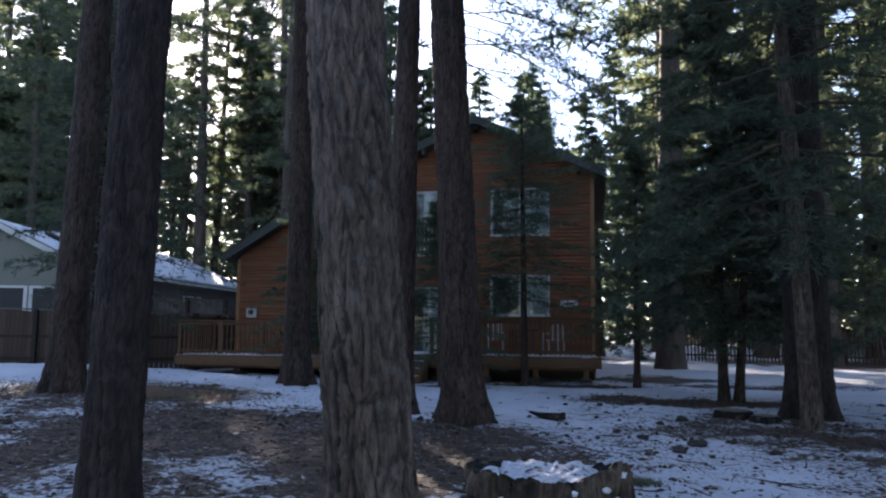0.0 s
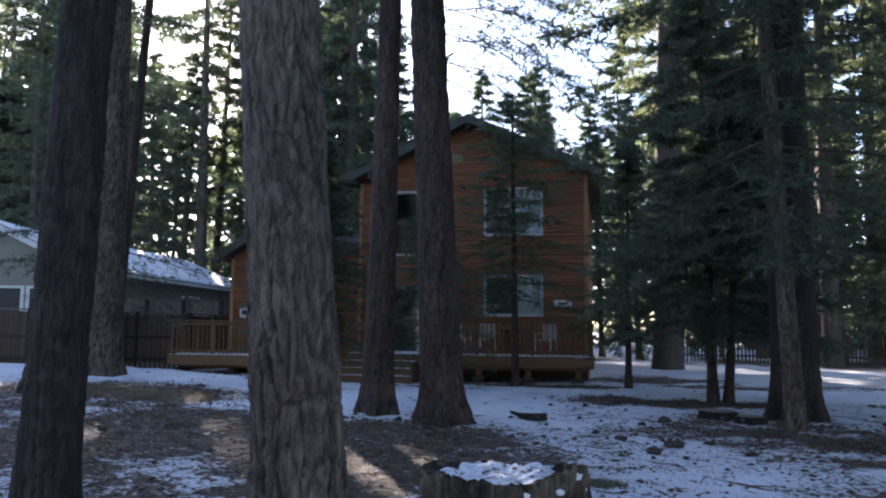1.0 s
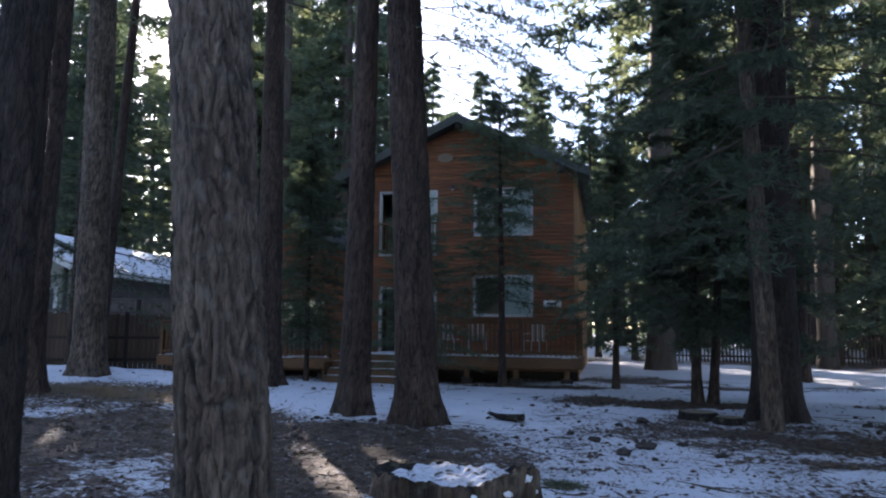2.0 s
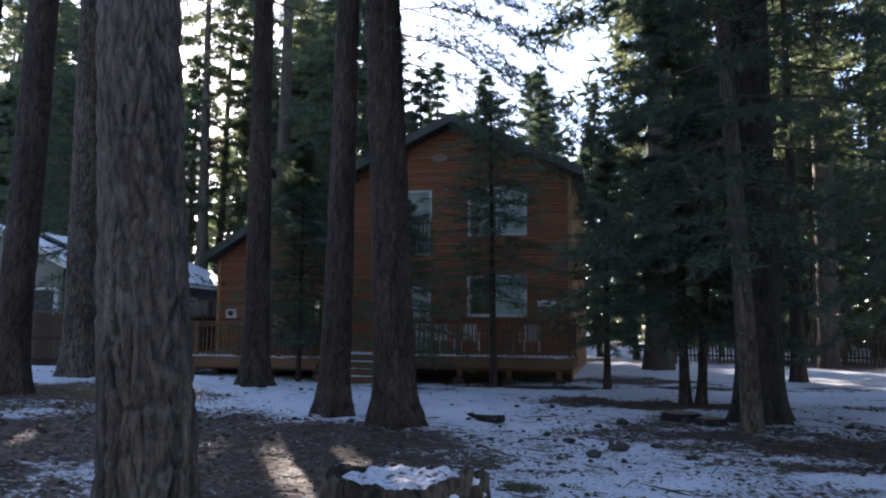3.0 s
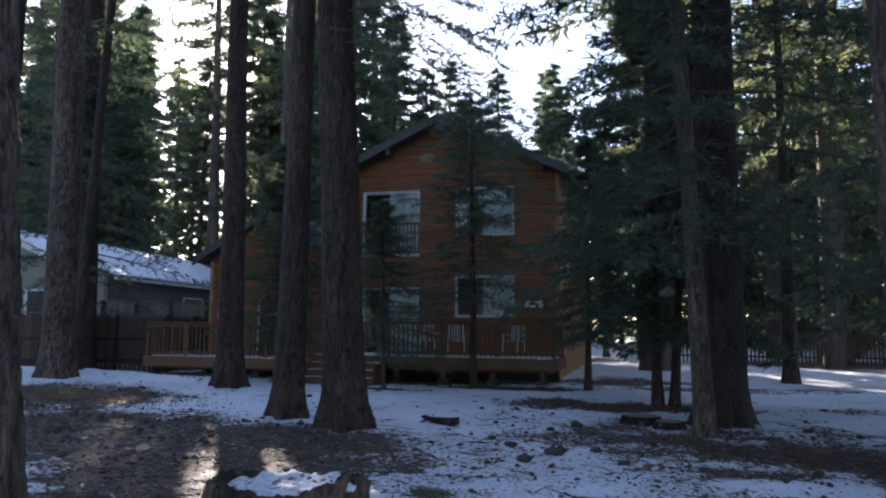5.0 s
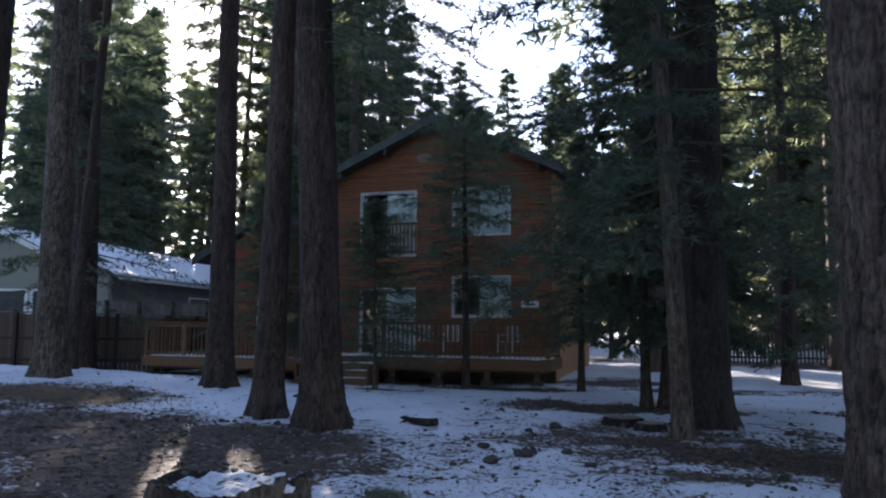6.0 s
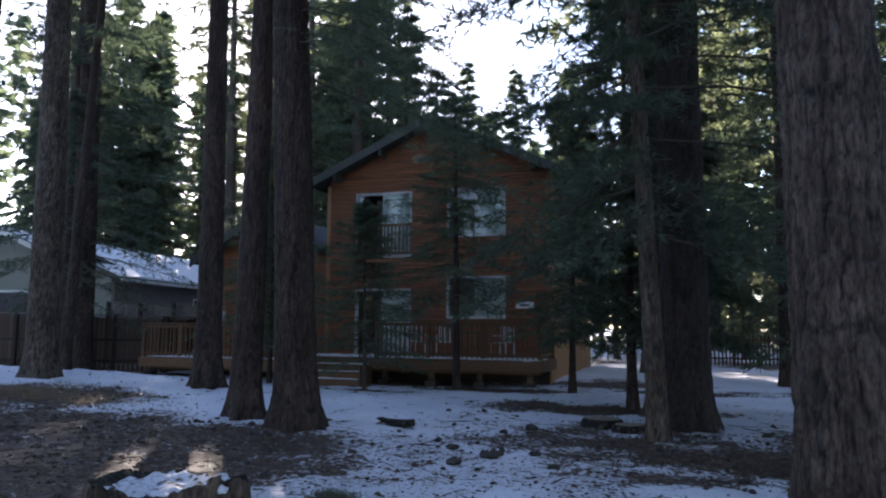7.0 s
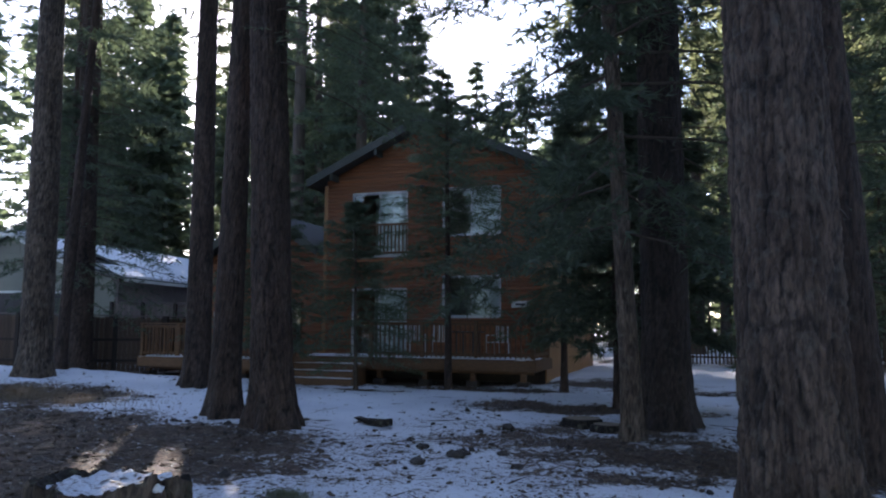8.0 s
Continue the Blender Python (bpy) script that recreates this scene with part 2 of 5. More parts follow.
def prism(bm, outline, y0, y1):
    """An outline in x and z, drawn out along y."""
    a = [bm.verts.new((x, y0, z)) for x, z in outline]
    b = [bm.verts.new((x, y1, z)) for x, z in outline]
    bm.faces.new(a[::-1]), bm.faces.new(b)
    for i in range(len(a)):
        j = (i + 1) % len(a)
        bm.faces.new((a[i], a[j], b[j], b[i]))
    bmesh.ops.recalc_face_normals(bm, faces=bm.faces)
    return bm


def hashed(i, j, seed):
    h = np.sin(i * 127.1 + j * 311.7 + seed * 74.7) * 43758.5453
    return h - np.floor(h)


def cells(u, v, period, seed):
    """Distances to the nearest and second nearest of scattered points; u repeats after period."""
    iu, iv = np.floor(u), np.floor(v)
    f1, f2 = np.full(u.shape, 9.0), np.full(u.shape, 9.0)
    for du in (-1, 0, 1):
        for dv in (-1, 0, 1):
            cu, cv = iu + du, iv + dv
            w = np.mod(cu, period)
            px, py = cu + 0.12 + 0.76 * hashed(w, cv, seed), cv + 0.12 + 0.76 * hashed(w, cv, seed + 5)
            d = np.hypot(u - px, v - py)
            f2 = np.minimum(f2, np.maximum(f1, d))
            f1 = np.minimum(f1, d)
    return f1, f2


def soft_noise(x, y, seed):
    """Smooth value noise on a plane, 0 to 1."""
    ix, iy = np.floor(x), np.floor(y)
    fx, fy = x - ix, y - iy
    fx, fy = fx * fx * (3 - 2 * fx), fy * fy * (3 - 2 * fy)
    a, b = hashed(ix, iy, seed), hashed(ix + 1, iy, seed)
    c, d = hashed(ix, iy + 1, seed), hashed(ix + 1, iy + 1, seed)
    return a * (1 - fx) * (1 - fy) + b * fx * (1 - fy) + c * (1 - fx) * fy + d * fx * fy


# ---- ground ----
# patches of needle litter: middle, half widths, weight
LITTER = ((-4.2, 8.6, 4.6, 3.4, 0.78), (-2.0, 11.0, 2.4, 1.2, 0.42), (-8.3, 12.9, 2.6, 1.4, 0.7), (-9.5, 11.0, 4.2, 3.0, 0.62),
          (4.0, 11.6, 2.9, 2.6, 0.88), (2.2, 12.3, 1.9, 1.3, 0.52), (2.9, 17.0, 2.6, 0.9, 0.9), (-1.0, 20.4, 3.0, 0.75, 0.85), (-3.6, 18.5, 1.4, 0.5, 0.85),
          (-5.5, 23.0, 8.5, 2.2, 0.9), (-2.1, 12.6, 1.0, 0.5, 0.5), (6.0, 8.5, 2.6, 2.2, 0.6), (3.3, 21.5, 1.6, 0.8, 0.7),
          (-16.0, 21.5, 4.0, 2.2, 0.8), (12.0, 38.0, 11.0, 4.0, 0.9), (0.5, 3.0, 4.0, 3.0, 0.35), (6.5, 17.5, 1.5, 0.6, 0.5), (1.2, 9.6, 4.6, 3.4, 0.36), (3.2, 8.6, 2.4, 2.0, 0.42))


def lay(x, y):
    """Height of the ground and how much litter shows."""
    wob = 1.6 * (soft_noise(x * 0.55, y * 0.55, 3) - 0.5) + 0.9 * (soft_noise(x * 1.7, y * 1.7, 4) - 0.5)
    w = np.full(np.shape(x), -0.02)
    for cx, cy, rx, ry, k in LITTER:
        d = np.hypot((x - cx) / rx, (y - cy) / ry) + 0.75 * wob
        w = np.maximum(w, k * np.clip((1.4 - d) / 0.85, 0, 1))
    near = np.clip((60 - np.hypot(x, y)) / 40, 0, 1)
    z = 0.10 * (soft_noise(x * 0.16, y * 0.16, 7) - 0.5) + 0.05 * (soft_noise(x * 0.6, y * 0.6, 8) - 0.5) + near * 0.045 * (soft_noise(x * 2.9, y * 2.9, 9) - 0.5)
    z = z + (0.015 + 0.03 * np.clip(w, 0, 1)) * (soft_noise(x * 8, y * 8, 10) - 0.5) + 0.03 * (1 - np.clip(w, 0, 1)) - 0.02
    z = z + 0.034 * np.clip(-x - 0.3, 0, 12) * np.clip((20.5 - y) / 3.0, 0, 1)   # the yard climbs a little on one side
    return z, w


def stand(x, y):
    return float(lay(np.array([x]), np.array([y]))[0][0])


def make_ground():
    def line(lo, hi, a, b, step):
        mid = np.arange(a, b + 1e-6, step)
        grow = np.geomspace(step, 1200, 26)
        return np.concatenate([(a - np.cumsum(grow))[::-1], mid, b + np.cumsum(grow)])
    xs, ys = line(0, 0, -16, 12, 0.125), line(0, 0, 2, 28, 0.125)
    X, Y = np.meshgrid(xs, ys)
    Z, W = lay(X, Y)
    n, m = len(xs), len(ys)
    idx = np.arange(n * m).reshape(m, n)
    faces = np.stack([idx[:-1, :-1], idx[:-1, 1:], idx[1:, 1:], idx[1:, :-1]], -1).reshape(-1, 4)
    me = mesh_of("ground", np.stack([X, Y, Z], -1).reshape(-1, 3), faces, GROUND, True)
    me.attributes.new("litter", "FLOAT", "POINT").data.foreach_set("value", W.ravel().astype(np.float32))
    return tagged(new("ground", me), "thin trampled snow over brown needle litter in a yard", "ground", kind="structure")


make_ground()


# ---- trees ----
def trunk_arrays(rng, r0, height, lean, nu, nv, depth, flare, seed, top=0.25, bow=0.0, plate=0.075, tall=3.2, z_fine=9.0):
    """A tapered stem with a flared foot and plates of bark between furrows. lean: drift in x and y per metre of height."""
    nf = int(nv * 0.82)
    z = np.concatenate([np.linspace(-0.15, min(z_fine, height * 0.6), nf), np.linspace(min(z_fine, height * 0.6), height, nv - nf + 1)[1:]])
    th = np.linspace(0, 2 * np.pi, nu, endpoint=False)
    T, Z = np.meshgrid(th, z)
    k = rng.integers(4, 7)
    ph = rng.uniform(0, 6.28)
    foot = np.exp(-np.clip(Z, 0, None) / 0.38)
    R = r0 * (1 - (1 - top) * np.clip(Z, 0, None) / height) + flare * foot * (0.75 + 0.45 * np.cos(k * T + ph) + 0.2 * np.cos(2 * T + ph * 2))
    R = R * (1 + 0.035 * np.cos(2 * T + Z * 0.35 + ph) + 0.02 * np.cos(3 * T - Z * 0.9))
    per = max(8, round(2 * np.pi * r0 / plate))
    wu = 0.9 * (soft_noise(T / (2 * np.pi) * 12, Z * 2.2, seed) - 0.5) + 0.5 * (soft_noise(T / (2 * np.pi) * 30, Z * 6.5, seed + 12) - 0.5)
    U = T / (2 * np.pi) * per + 0.5 * np.sin(Z * 1.1 + ph) + wu
    V = Z / (plate * tall) + 1.1 * (soft_noise(T * 3, Z * 1.5, seed + 1) - 0.5)
    f1, f2 = cells(U, V, per, seed)
    g1, g2 = cells(U * 2, V * 2.3, per * 2, seed + 9)
    rope = np.clip(np.abs(soft_noise(U * 0.8, V * 0.42, seed + 14) - 0.5) / 0.15, 0, 1)      # long furrows that wander up the stem
    flake = soft_noise(U * 3, V * 9, seed + 3)
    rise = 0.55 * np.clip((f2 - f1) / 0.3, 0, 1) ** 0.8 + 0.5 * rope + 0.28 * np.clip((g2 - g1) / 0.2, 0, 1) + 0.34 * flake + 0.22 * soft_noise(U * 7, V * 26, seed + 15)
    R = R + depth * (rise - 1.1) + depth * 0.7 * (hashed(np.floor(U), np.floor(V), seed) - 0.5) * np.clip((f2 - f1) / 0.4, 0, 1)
    cx = lean[0] * Z + bow * np.sin(np.clip(Z / 9, 0, 1) * np.pi)
    X, Y = cx + R * np.cos(T + 1.57), lean[1] * Z + R * np.sin(T + 1.57)
    idx = np.arange(nu * nv).reshape(nv, nu)
    nx = np.roll(idx, -1, 1)
    faces = np.stack([idx[:-1], nx[:-1], nx[1:], idx[1:]], -1).reshape(-1, 4)
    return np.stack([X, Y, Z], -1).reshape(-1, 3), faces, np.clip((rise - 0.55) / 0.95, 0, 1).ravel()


def unit(a):
    return a / np.maximum(np.linalg.norm(a, axis=-1, keepdims=True), 1e-6)


def crown_arrays(rng, z0, z1, rad, nbr, ntw, nk, tuft, lean=(0, 0), droop=0.35, low=0.75, power=0.8, rise=0.35, reach=0.4, sector=None, width=0.08, bare=0.22, blades=4, slim=1.0):
    """Limbs in loose whorls, twigs on both sides of each, and tufts of needles on each twig.
    Returns tuft vertices and faces, and limb vertices and faces."""
    u = (np.arange(nbr) + rng.uniform(-0.4, 0.4, nbr)) / nbr
    u = np.clip(u, 0, 1) ** 0.9
    zb = z0 + (z1 - z0) * u
    az = np.arange(nbr) * 2.39996 + rng.uniform(-0.5, 0.5, nbr)
    if sector:
        az = sector[0] + (az % (2 * np.pi)) / (2 * np.pi) * (sector[1] - sector[0])
    prof = np.where(u < 0.18, low + (1 - low) * u / 0.18, 1.0) * (1 - u) ** power
    L = (rad * prof + 0.12 * rad * (1 - u) + 0.1) * rng.uniform(0.62, 1.12, nbr)
    e0 = -0.12 + (rise + 0.15) * u + rng.uniform(-0.12, 0.12, nbr)
    D = np.stack([np.cos(az), np.sin(az), np.zeros(nbr)], -1)
    P = np.stack([-np.sin(az), np.cos(az), np.zeros(nbr)], -1)
    base = np.stack([lean[0] * zb, lean[1] * zb, zb], -1)
    bend = droop * rng.uniform(0.6, 1.4, nbr) * (1 - 0.6 * u)
    sway = rng.uniform(-0.22, 0.22, nbr)

    def along(s):
        s = np.asarray(s)
        q = base[:, None] + D[:, None] * (L[:, None] * s)[..., None] + P[:, None] * (L[:, None] * sway[:, None] * s * s)[..., None]
        q[..., 2] += L[:, None] * (e0[:, None] * s - bend[:, None] * s * s + 0.35 * bend[:, None] * s ** 3)
        return q

    s = np.broadcast_to(np.linspace(bare, 1.0, ntw), (nbr, ntw)) + rng.uniform(-0.5, 0.5, (nbr, ntw)) * (0.8 / ntw)
    s = np.clip(s, bare * 0.8, 1.0)
    root = along(s)
    side = np.where(np.arange(ntw) % 2 == 0, 1.0, -1.0)[None, :, None]
    ang = rng.uniform(0.55, 1.2, (nbr, ntw))[..., None] * (1 - 0.7 * (s[..., None] > 0.97))
    tw = D[:, None] * np.cos(ang) + P[:, None] * np.sin(ang) * side
    tw[..., 2] += rng.uniform(-0.35, 0.08, (nbr, ntw)) - 0.3 * bend[:, None] * s
    tw = unit(tw)
    lt = (L[:, None] * reach * (1.05 - 0.75 * s) + tuft * 0.8) * rng.uniform(0.6, 1.2, (nbr, ntw))
    f = (np.arange(nk) + 0.35) / nk
    at = root[:, :, None] + tw[:, :, None] * (lt[:, :, None] * f)[..., None]
    at[..., 2] -= 0.10 * (lt[:, :, None] * f * f)
    at = at + rng.normal(0, tuft * 0.16, at.shape)
    ax = unit(tw[:, :, None] + rng.normal(0, 0.42, at.shape))
    up = unit(np.array([0, 0, 1.0]) + rng.normal(0, 0.5, at.shape))
    wd = unit(np.cross(ax, up))
    ln = tuft * rng.uniform(0.7, 1.35, at.shape[:-1])[..., None]
    if blades:                                              # slim needles fanned out of each tuft
        vs = []
        for k in range(blades):
            way = unit(ax + 0.75 * (k / (blades - 1) * 2 - 1) * wd + rng.normal(0, 0.28, at.shape))
            foot = at + ax * ln * (0.35 * k / blades - 0.3)
            flat = unit(np.cross(way, up + rng.normal(0, 0.3, at.shape)))
            vs.append(np.stack([foot - flat * ln * width, foot + flat * ln * width, foot + way * ln], -2))
        v = np.stack(vs, -3).reshape(-1, 3)
        q = np.arange(len(v)).reshape(-1, 3)
    else:
        v = np.stack([at - ax * ln * 0.5, at + wd * ln * width - ax * ln * 0.08, at + ax * ln * 0.62, at - wd * ln * width + ax * ln * 0.02], -2).reshape(-1, 3)
        q = np.arange(len(v)).reshape(-1, 4)
    # limbs: three-sided tapered tubes
    ss = np.linspace(0, 1, 4)
    c = along(np.broadcast_to(ss, (nbr, 4)))
    r = slim * (0.007 + 0.0065 * L)[:, None] * (1.08 - ss)[None]
    ring = [(c + (P[:, None] * math.cos(a) + np.array([0, 0, 1.0]) * math.sin(a)) * r[..., None]) for a in (0.5, 2.6, 4.7)]
    lv = np.stack(ring, 2).reshape(-1, 3)
    i = np.arange(nbr * 12).reshape(nbr, 4, 3)
    j = np.roll(i, -1, 2)
    lf = np.stack([i[:, :-1], j[:, :-1], j[:, 1:], i[:, 1:]], -1).reshape(-1, 4)
    return v, q, lv, lf


def join_arrays(*pairs):
    vs, fs, k = [], [], 0
    for v, f in pairs:
        vs.append(v), fs.append(f + k)
        k += len(v)
    return np.concatenate(vs), np.concatenate(fs)


def triangles(f):
    """Quads cut in two; triangles as they are."""
    return f if f.shape[1] == 3 else np.concatenate([f[:, :3], f[:, [0, 2, 3]]])


def tree(at, label, trunk, crowns, bark, needles, group="trees in the yard", seed=1, name="conifer"):
    """One tree: a stem with its limbs, and a crown of needle tufts."""
    rng = np.random.default_rng(seed)
    tv, tf, ridge = trunk_arrays(rng, seed=seed, **trunk)
    lean = trunk["lean"]
    limbs, tufts = [], []
    for c in crowns:
        v, q, lv, lf = crown_arrays(rng, lean=lean, **c)
        limbs.append((lv, triangles(lf))), tufts.append((v, triangles(q)))
    root = empty(name, (at[0], at[1], stand(*at) - 0.02), label, "tree", group)
    me = mesh_of("trunk", tv, tf, bark, True)
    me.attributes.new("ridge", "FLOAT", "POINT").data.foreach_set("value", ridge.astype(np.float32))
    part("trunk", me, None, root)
    if tufts:
        me = mesh_of("crown", *join_arrays(*tufts, *limbs), needles)
        me.materials.append(BARK_FAR)
        which = np.zeros(len(me.polygons), np.int32)
        which[sum(len(f) for _, f in tufts):] = 1
        me.polygons.foreach_set("material_index", which)
        part("crown", me, None, root)
    return root


def stem(r0, height, lean=(0, 0), nu=72, nv=200, depth=0.022, flare=0.1, **k):
    return dict(r0=r0, height=height, lean=lean, nu=nu, nv=nv, depth=depth, flare=flare, **k)


HIGH = dict(z0=9.5, z1=27, rad=3.6, nbr=50, ntw=14, nk=3, tuft=0.31, droop=0.3)

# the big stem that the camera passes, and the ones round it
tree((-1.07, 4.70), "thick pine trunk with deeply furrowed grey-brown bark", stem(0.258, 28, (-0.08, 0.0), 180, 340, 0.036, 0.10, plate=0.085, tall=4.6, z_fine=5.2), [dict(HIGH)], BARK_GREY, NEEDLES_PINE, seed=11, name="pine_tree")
tree((-3.21, 5.15), "pine trunk with ridged bark, darkened for shade, beside needle litter", stem(0.195, 26, (0.022, 0.0), 100, 260, 0.024, 0.08, plate=0.055, tall=4.5, z_fine=7.0), [dict(HIGH)], BARK_SHADED, NEEDLES_PINE, seed=12, name="pine_tree")
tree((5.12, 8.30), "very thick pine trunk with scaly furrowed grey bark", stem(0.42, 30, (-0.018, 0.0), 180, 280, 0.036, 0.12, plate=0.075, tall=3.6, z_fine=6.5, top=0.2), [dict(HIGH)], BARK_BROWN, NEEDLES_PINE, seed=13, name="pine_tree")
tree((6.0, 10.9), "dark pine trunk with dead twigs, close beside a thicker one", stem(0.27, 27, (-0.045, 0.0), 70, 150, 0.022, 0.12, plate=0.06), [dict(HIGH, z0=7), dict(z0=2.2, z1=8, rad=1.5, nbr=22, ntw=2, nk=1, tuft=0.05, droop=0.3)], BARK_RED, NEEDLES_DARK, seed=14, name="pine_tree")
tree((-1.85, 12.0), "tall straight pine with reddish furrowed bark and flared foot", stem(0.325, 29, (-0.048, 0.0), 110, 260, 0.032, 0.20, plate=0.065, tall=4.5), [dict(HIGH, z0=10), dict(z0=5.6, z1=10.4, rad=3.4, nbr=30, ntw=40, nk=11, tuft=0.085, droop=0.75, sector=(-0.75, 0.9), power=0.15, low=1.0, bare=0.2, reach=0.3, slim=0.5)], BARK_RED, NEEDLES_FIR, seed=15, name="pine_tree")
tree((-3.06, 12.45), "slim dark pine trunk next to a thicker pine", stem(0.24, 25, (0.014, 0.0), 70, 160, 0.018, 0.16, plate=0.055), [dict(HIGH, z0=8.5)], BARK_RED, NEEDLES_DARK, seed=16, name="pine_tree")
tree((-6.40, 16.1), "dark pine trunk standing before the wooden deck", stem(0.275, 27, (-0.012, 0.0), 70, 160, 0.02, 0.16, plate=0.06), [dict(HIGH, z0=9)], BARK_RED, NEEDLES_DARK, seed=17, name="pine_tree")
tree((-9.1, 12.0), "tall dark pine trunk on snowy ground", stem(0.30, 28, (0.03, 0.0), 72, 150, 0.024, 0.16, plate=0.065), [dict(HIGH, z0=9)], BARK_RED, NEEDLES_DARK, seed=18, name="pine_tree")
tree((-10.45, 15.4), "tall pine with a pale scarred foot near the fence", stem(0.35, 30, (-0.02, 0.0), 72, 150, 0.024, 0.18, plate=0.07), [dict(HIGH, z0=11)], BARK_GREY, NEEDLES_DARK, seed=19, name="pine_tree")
tree((-14.4, 20.6), "dark fir with low branches by the fence", stem(0.42, 27, (-0.02, 0.0), 70, 160, 0.022, 0.1, plate=0.07), [dict(z0=2.3, z1=25, rad=3.4, nbr=120, ntw=18, nk=5, tuft=0.17, droop=0.42), dict(z0=3.4, z1=9.5, rad=4.0, nbr=46, ntw=20, nk=5, tuft=0.17, droop=0.3)], BARK_RED, NEEDLES_DARK, seed=20, name="fir_tree")
tree((-15.3, 20.9), "slim pine trunk behind the thicker ones", stem(0.24, 25, (0.0, 0.0), 60, 140, 0.016, 0.08), [dict(HIGH, z0=8)], BARK_RED, NEEDLES_DARK, seed=21, name="pine_tree")

tree((-11.6, 17.2), "thin bare pine stem leaning beside a thicker trunk", stem(0.15, 22, (0.055, 0.0), 48, 110, 0.012, 0.06, plate=0.05), [dict(HIGH, z0=9, rad=2.4, nbr=34)], BARK_RED, NEEDLES_DARK, seed=30, name="pine_tree")
tree((-15.1, 35.0), "tall pine trunk rising behind the lower wing", stem(0.42, 30, (0.0, 0.0), 40, 90, 0.02, 0.1), [dict(HIGH, z0=7, rad=3.4)], BARK_FAR, NEEDLES_PINE, seed=36, name="pine_tree")

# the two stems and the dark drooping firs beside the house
tree((3.87, 14.55), "thick pine trunk, darkened for shade, rising through fir branches", stem(0.385, 30, (0.0, 0.0), 90, 180, 0.026, 0.18, plate=0.065, tall=4), [dict(z0=9.0, z1=27, rad=3.4, nbr=70, ntw=14, nk=4, tuft=0.30, droop=0.4), dict(z0=2.8, z1=9.5, rad=1.9, nbr=46, ntw=3, nk=1, tuft=0.06, droop=0.35)], BARK_SHADED, NEEDLES_DARK, seed=22, name="pine_tree")
tree((3.48, 12.9), "leaning grey fir with long drooping dark branches", stem(0.145, 17, (-0.038, 0.0), 60, 160, 0.012, 0.06, plate=0.045, tall=1.6), [dict(z0=3.0, z1=15, rad=3.6, nbr=84, ntw=26, nk=6, tuft=0.19, droop=0.42)], BARK_GREY, NEEDLES_DARK, seed=23, name="fir_tree")
for k, (x, y, lx, h) in enumerate(((2.85, 17.2, -0.01, 9.5), (3.18, 17.3, 0.06, 7.5))):
    tree((x, y), "young fir with a dark slender stem, one of a pair", stem(0.10, h, (lx, 0.0), 28, 60, 0.008, 0.05, plate=0.04), [dict(z0=1.7, z1=h, rad=2.3 - 0.4 * k, nbr=80, ntw=24, nk=6, tuft=0.18, droop=0.38)], BARK_RED, NEEDLES_DARK, seed=24 + k, name="fir_sapling")
tree((1.21, 20.25), "thin young fir beside the end of the deck", stem(0.085, 6.6, (0.01, 0.0), 24, 60, 0.006, 0.03, plate=0.04), [dict(z0=1.3, z1=6.5, rad=1.5, nbr=80, ntw=20, nk=5, tuft=0.13, droop=0.3, bare=0.05)], BARK_RED, NEEDLES_FIR, seed=26, name="fir_sapling")
tree((-1.64, 19.8), "young fir growing before the house windows", stem(0.095, 7.8, (-0.012, 0.0), 28, 70, 0.007, 0.03, plate=0.04), [dict(z0=2.3, z1=7.7, rad=2.1, nbr=84, ntw=22, nk=6, tuft=0.11, droop=0.25, power=0.6, low=0.9, bare=0.05, slim=0.6)], BARK_RED, NEEDLES_FIR, seed=27, name="fir_sapling")
tree((-3.62, 18.55), "slender fir sapling in front of the steps", stem(0.055, 4.8, (-0.02, 0.0), 20, 50, 0.004, 0.02, plate=0.04), [dict(z0=0.8, z1=4.7, rad=1.85, nbr=74, ntw=20, nk=6, tuft=0.10, bare=0.05, droop=0.25, width=0.075, slim=0.6)], BARK_GREY, NEEDLES_FIR, seed=28, name="fir_sapling")
tree((-7.1, 19.9), "young fir between the trunks before the deck", stem(0.07, 7.0, (0.0, 0.0), 20, 50, 0.004, 0.02, plate=0.04), [dict(z0=1.2, z1=6.8, rad=2.1, nbr=130, ntw=18, nk=7, tuft=0.12, bare=0.05, droop=0.25)], BARK_RED, NEEDLES_FIR, seed=29, name="fir_sapling")
for k, (x, y, h, r) in enumerate(((8.3, 17.5, 14, 3.2), (9.8, 23.0, 17, 3.4), (6.6, 24.5, 15, 2.8), (10.5, 14.0, 16, 3.4))):
    tree((x, y), "dark fir with branches low over the snow", stem(0.2, h, (0.0, 0.0), 40, 90, 0.012, 0.08), [dict(z0=2.0, z1=h, rad=r, nbr=58, ntw=15, nk=5, tuft=0.26, droop=0.4)], BARK_RED, NEEDLES_DARK, seed=31 + k, name="fir_tree")


# the woods all round: a few kinds, set out many times
def wood_kind(seed, h, z0, rad, needles, nbr, droop, tuft, r0, ntw=10, nk=3, width=0.132, blades=3):
    return tree((0, 0), "tall conifer in the surrounding woods", stem(r0, h, (0.0, 0.0), 18, 30, 0.02, 0.1, top=0.12), [dict(z0=z0, z1=h, rad=rad, nbr=nbr, ntw=ntw, nk=nk, tuft=tuft, droop=droop, width=width, blades=blades)], BARK_FAR, needles, "surrounding woods", seed)


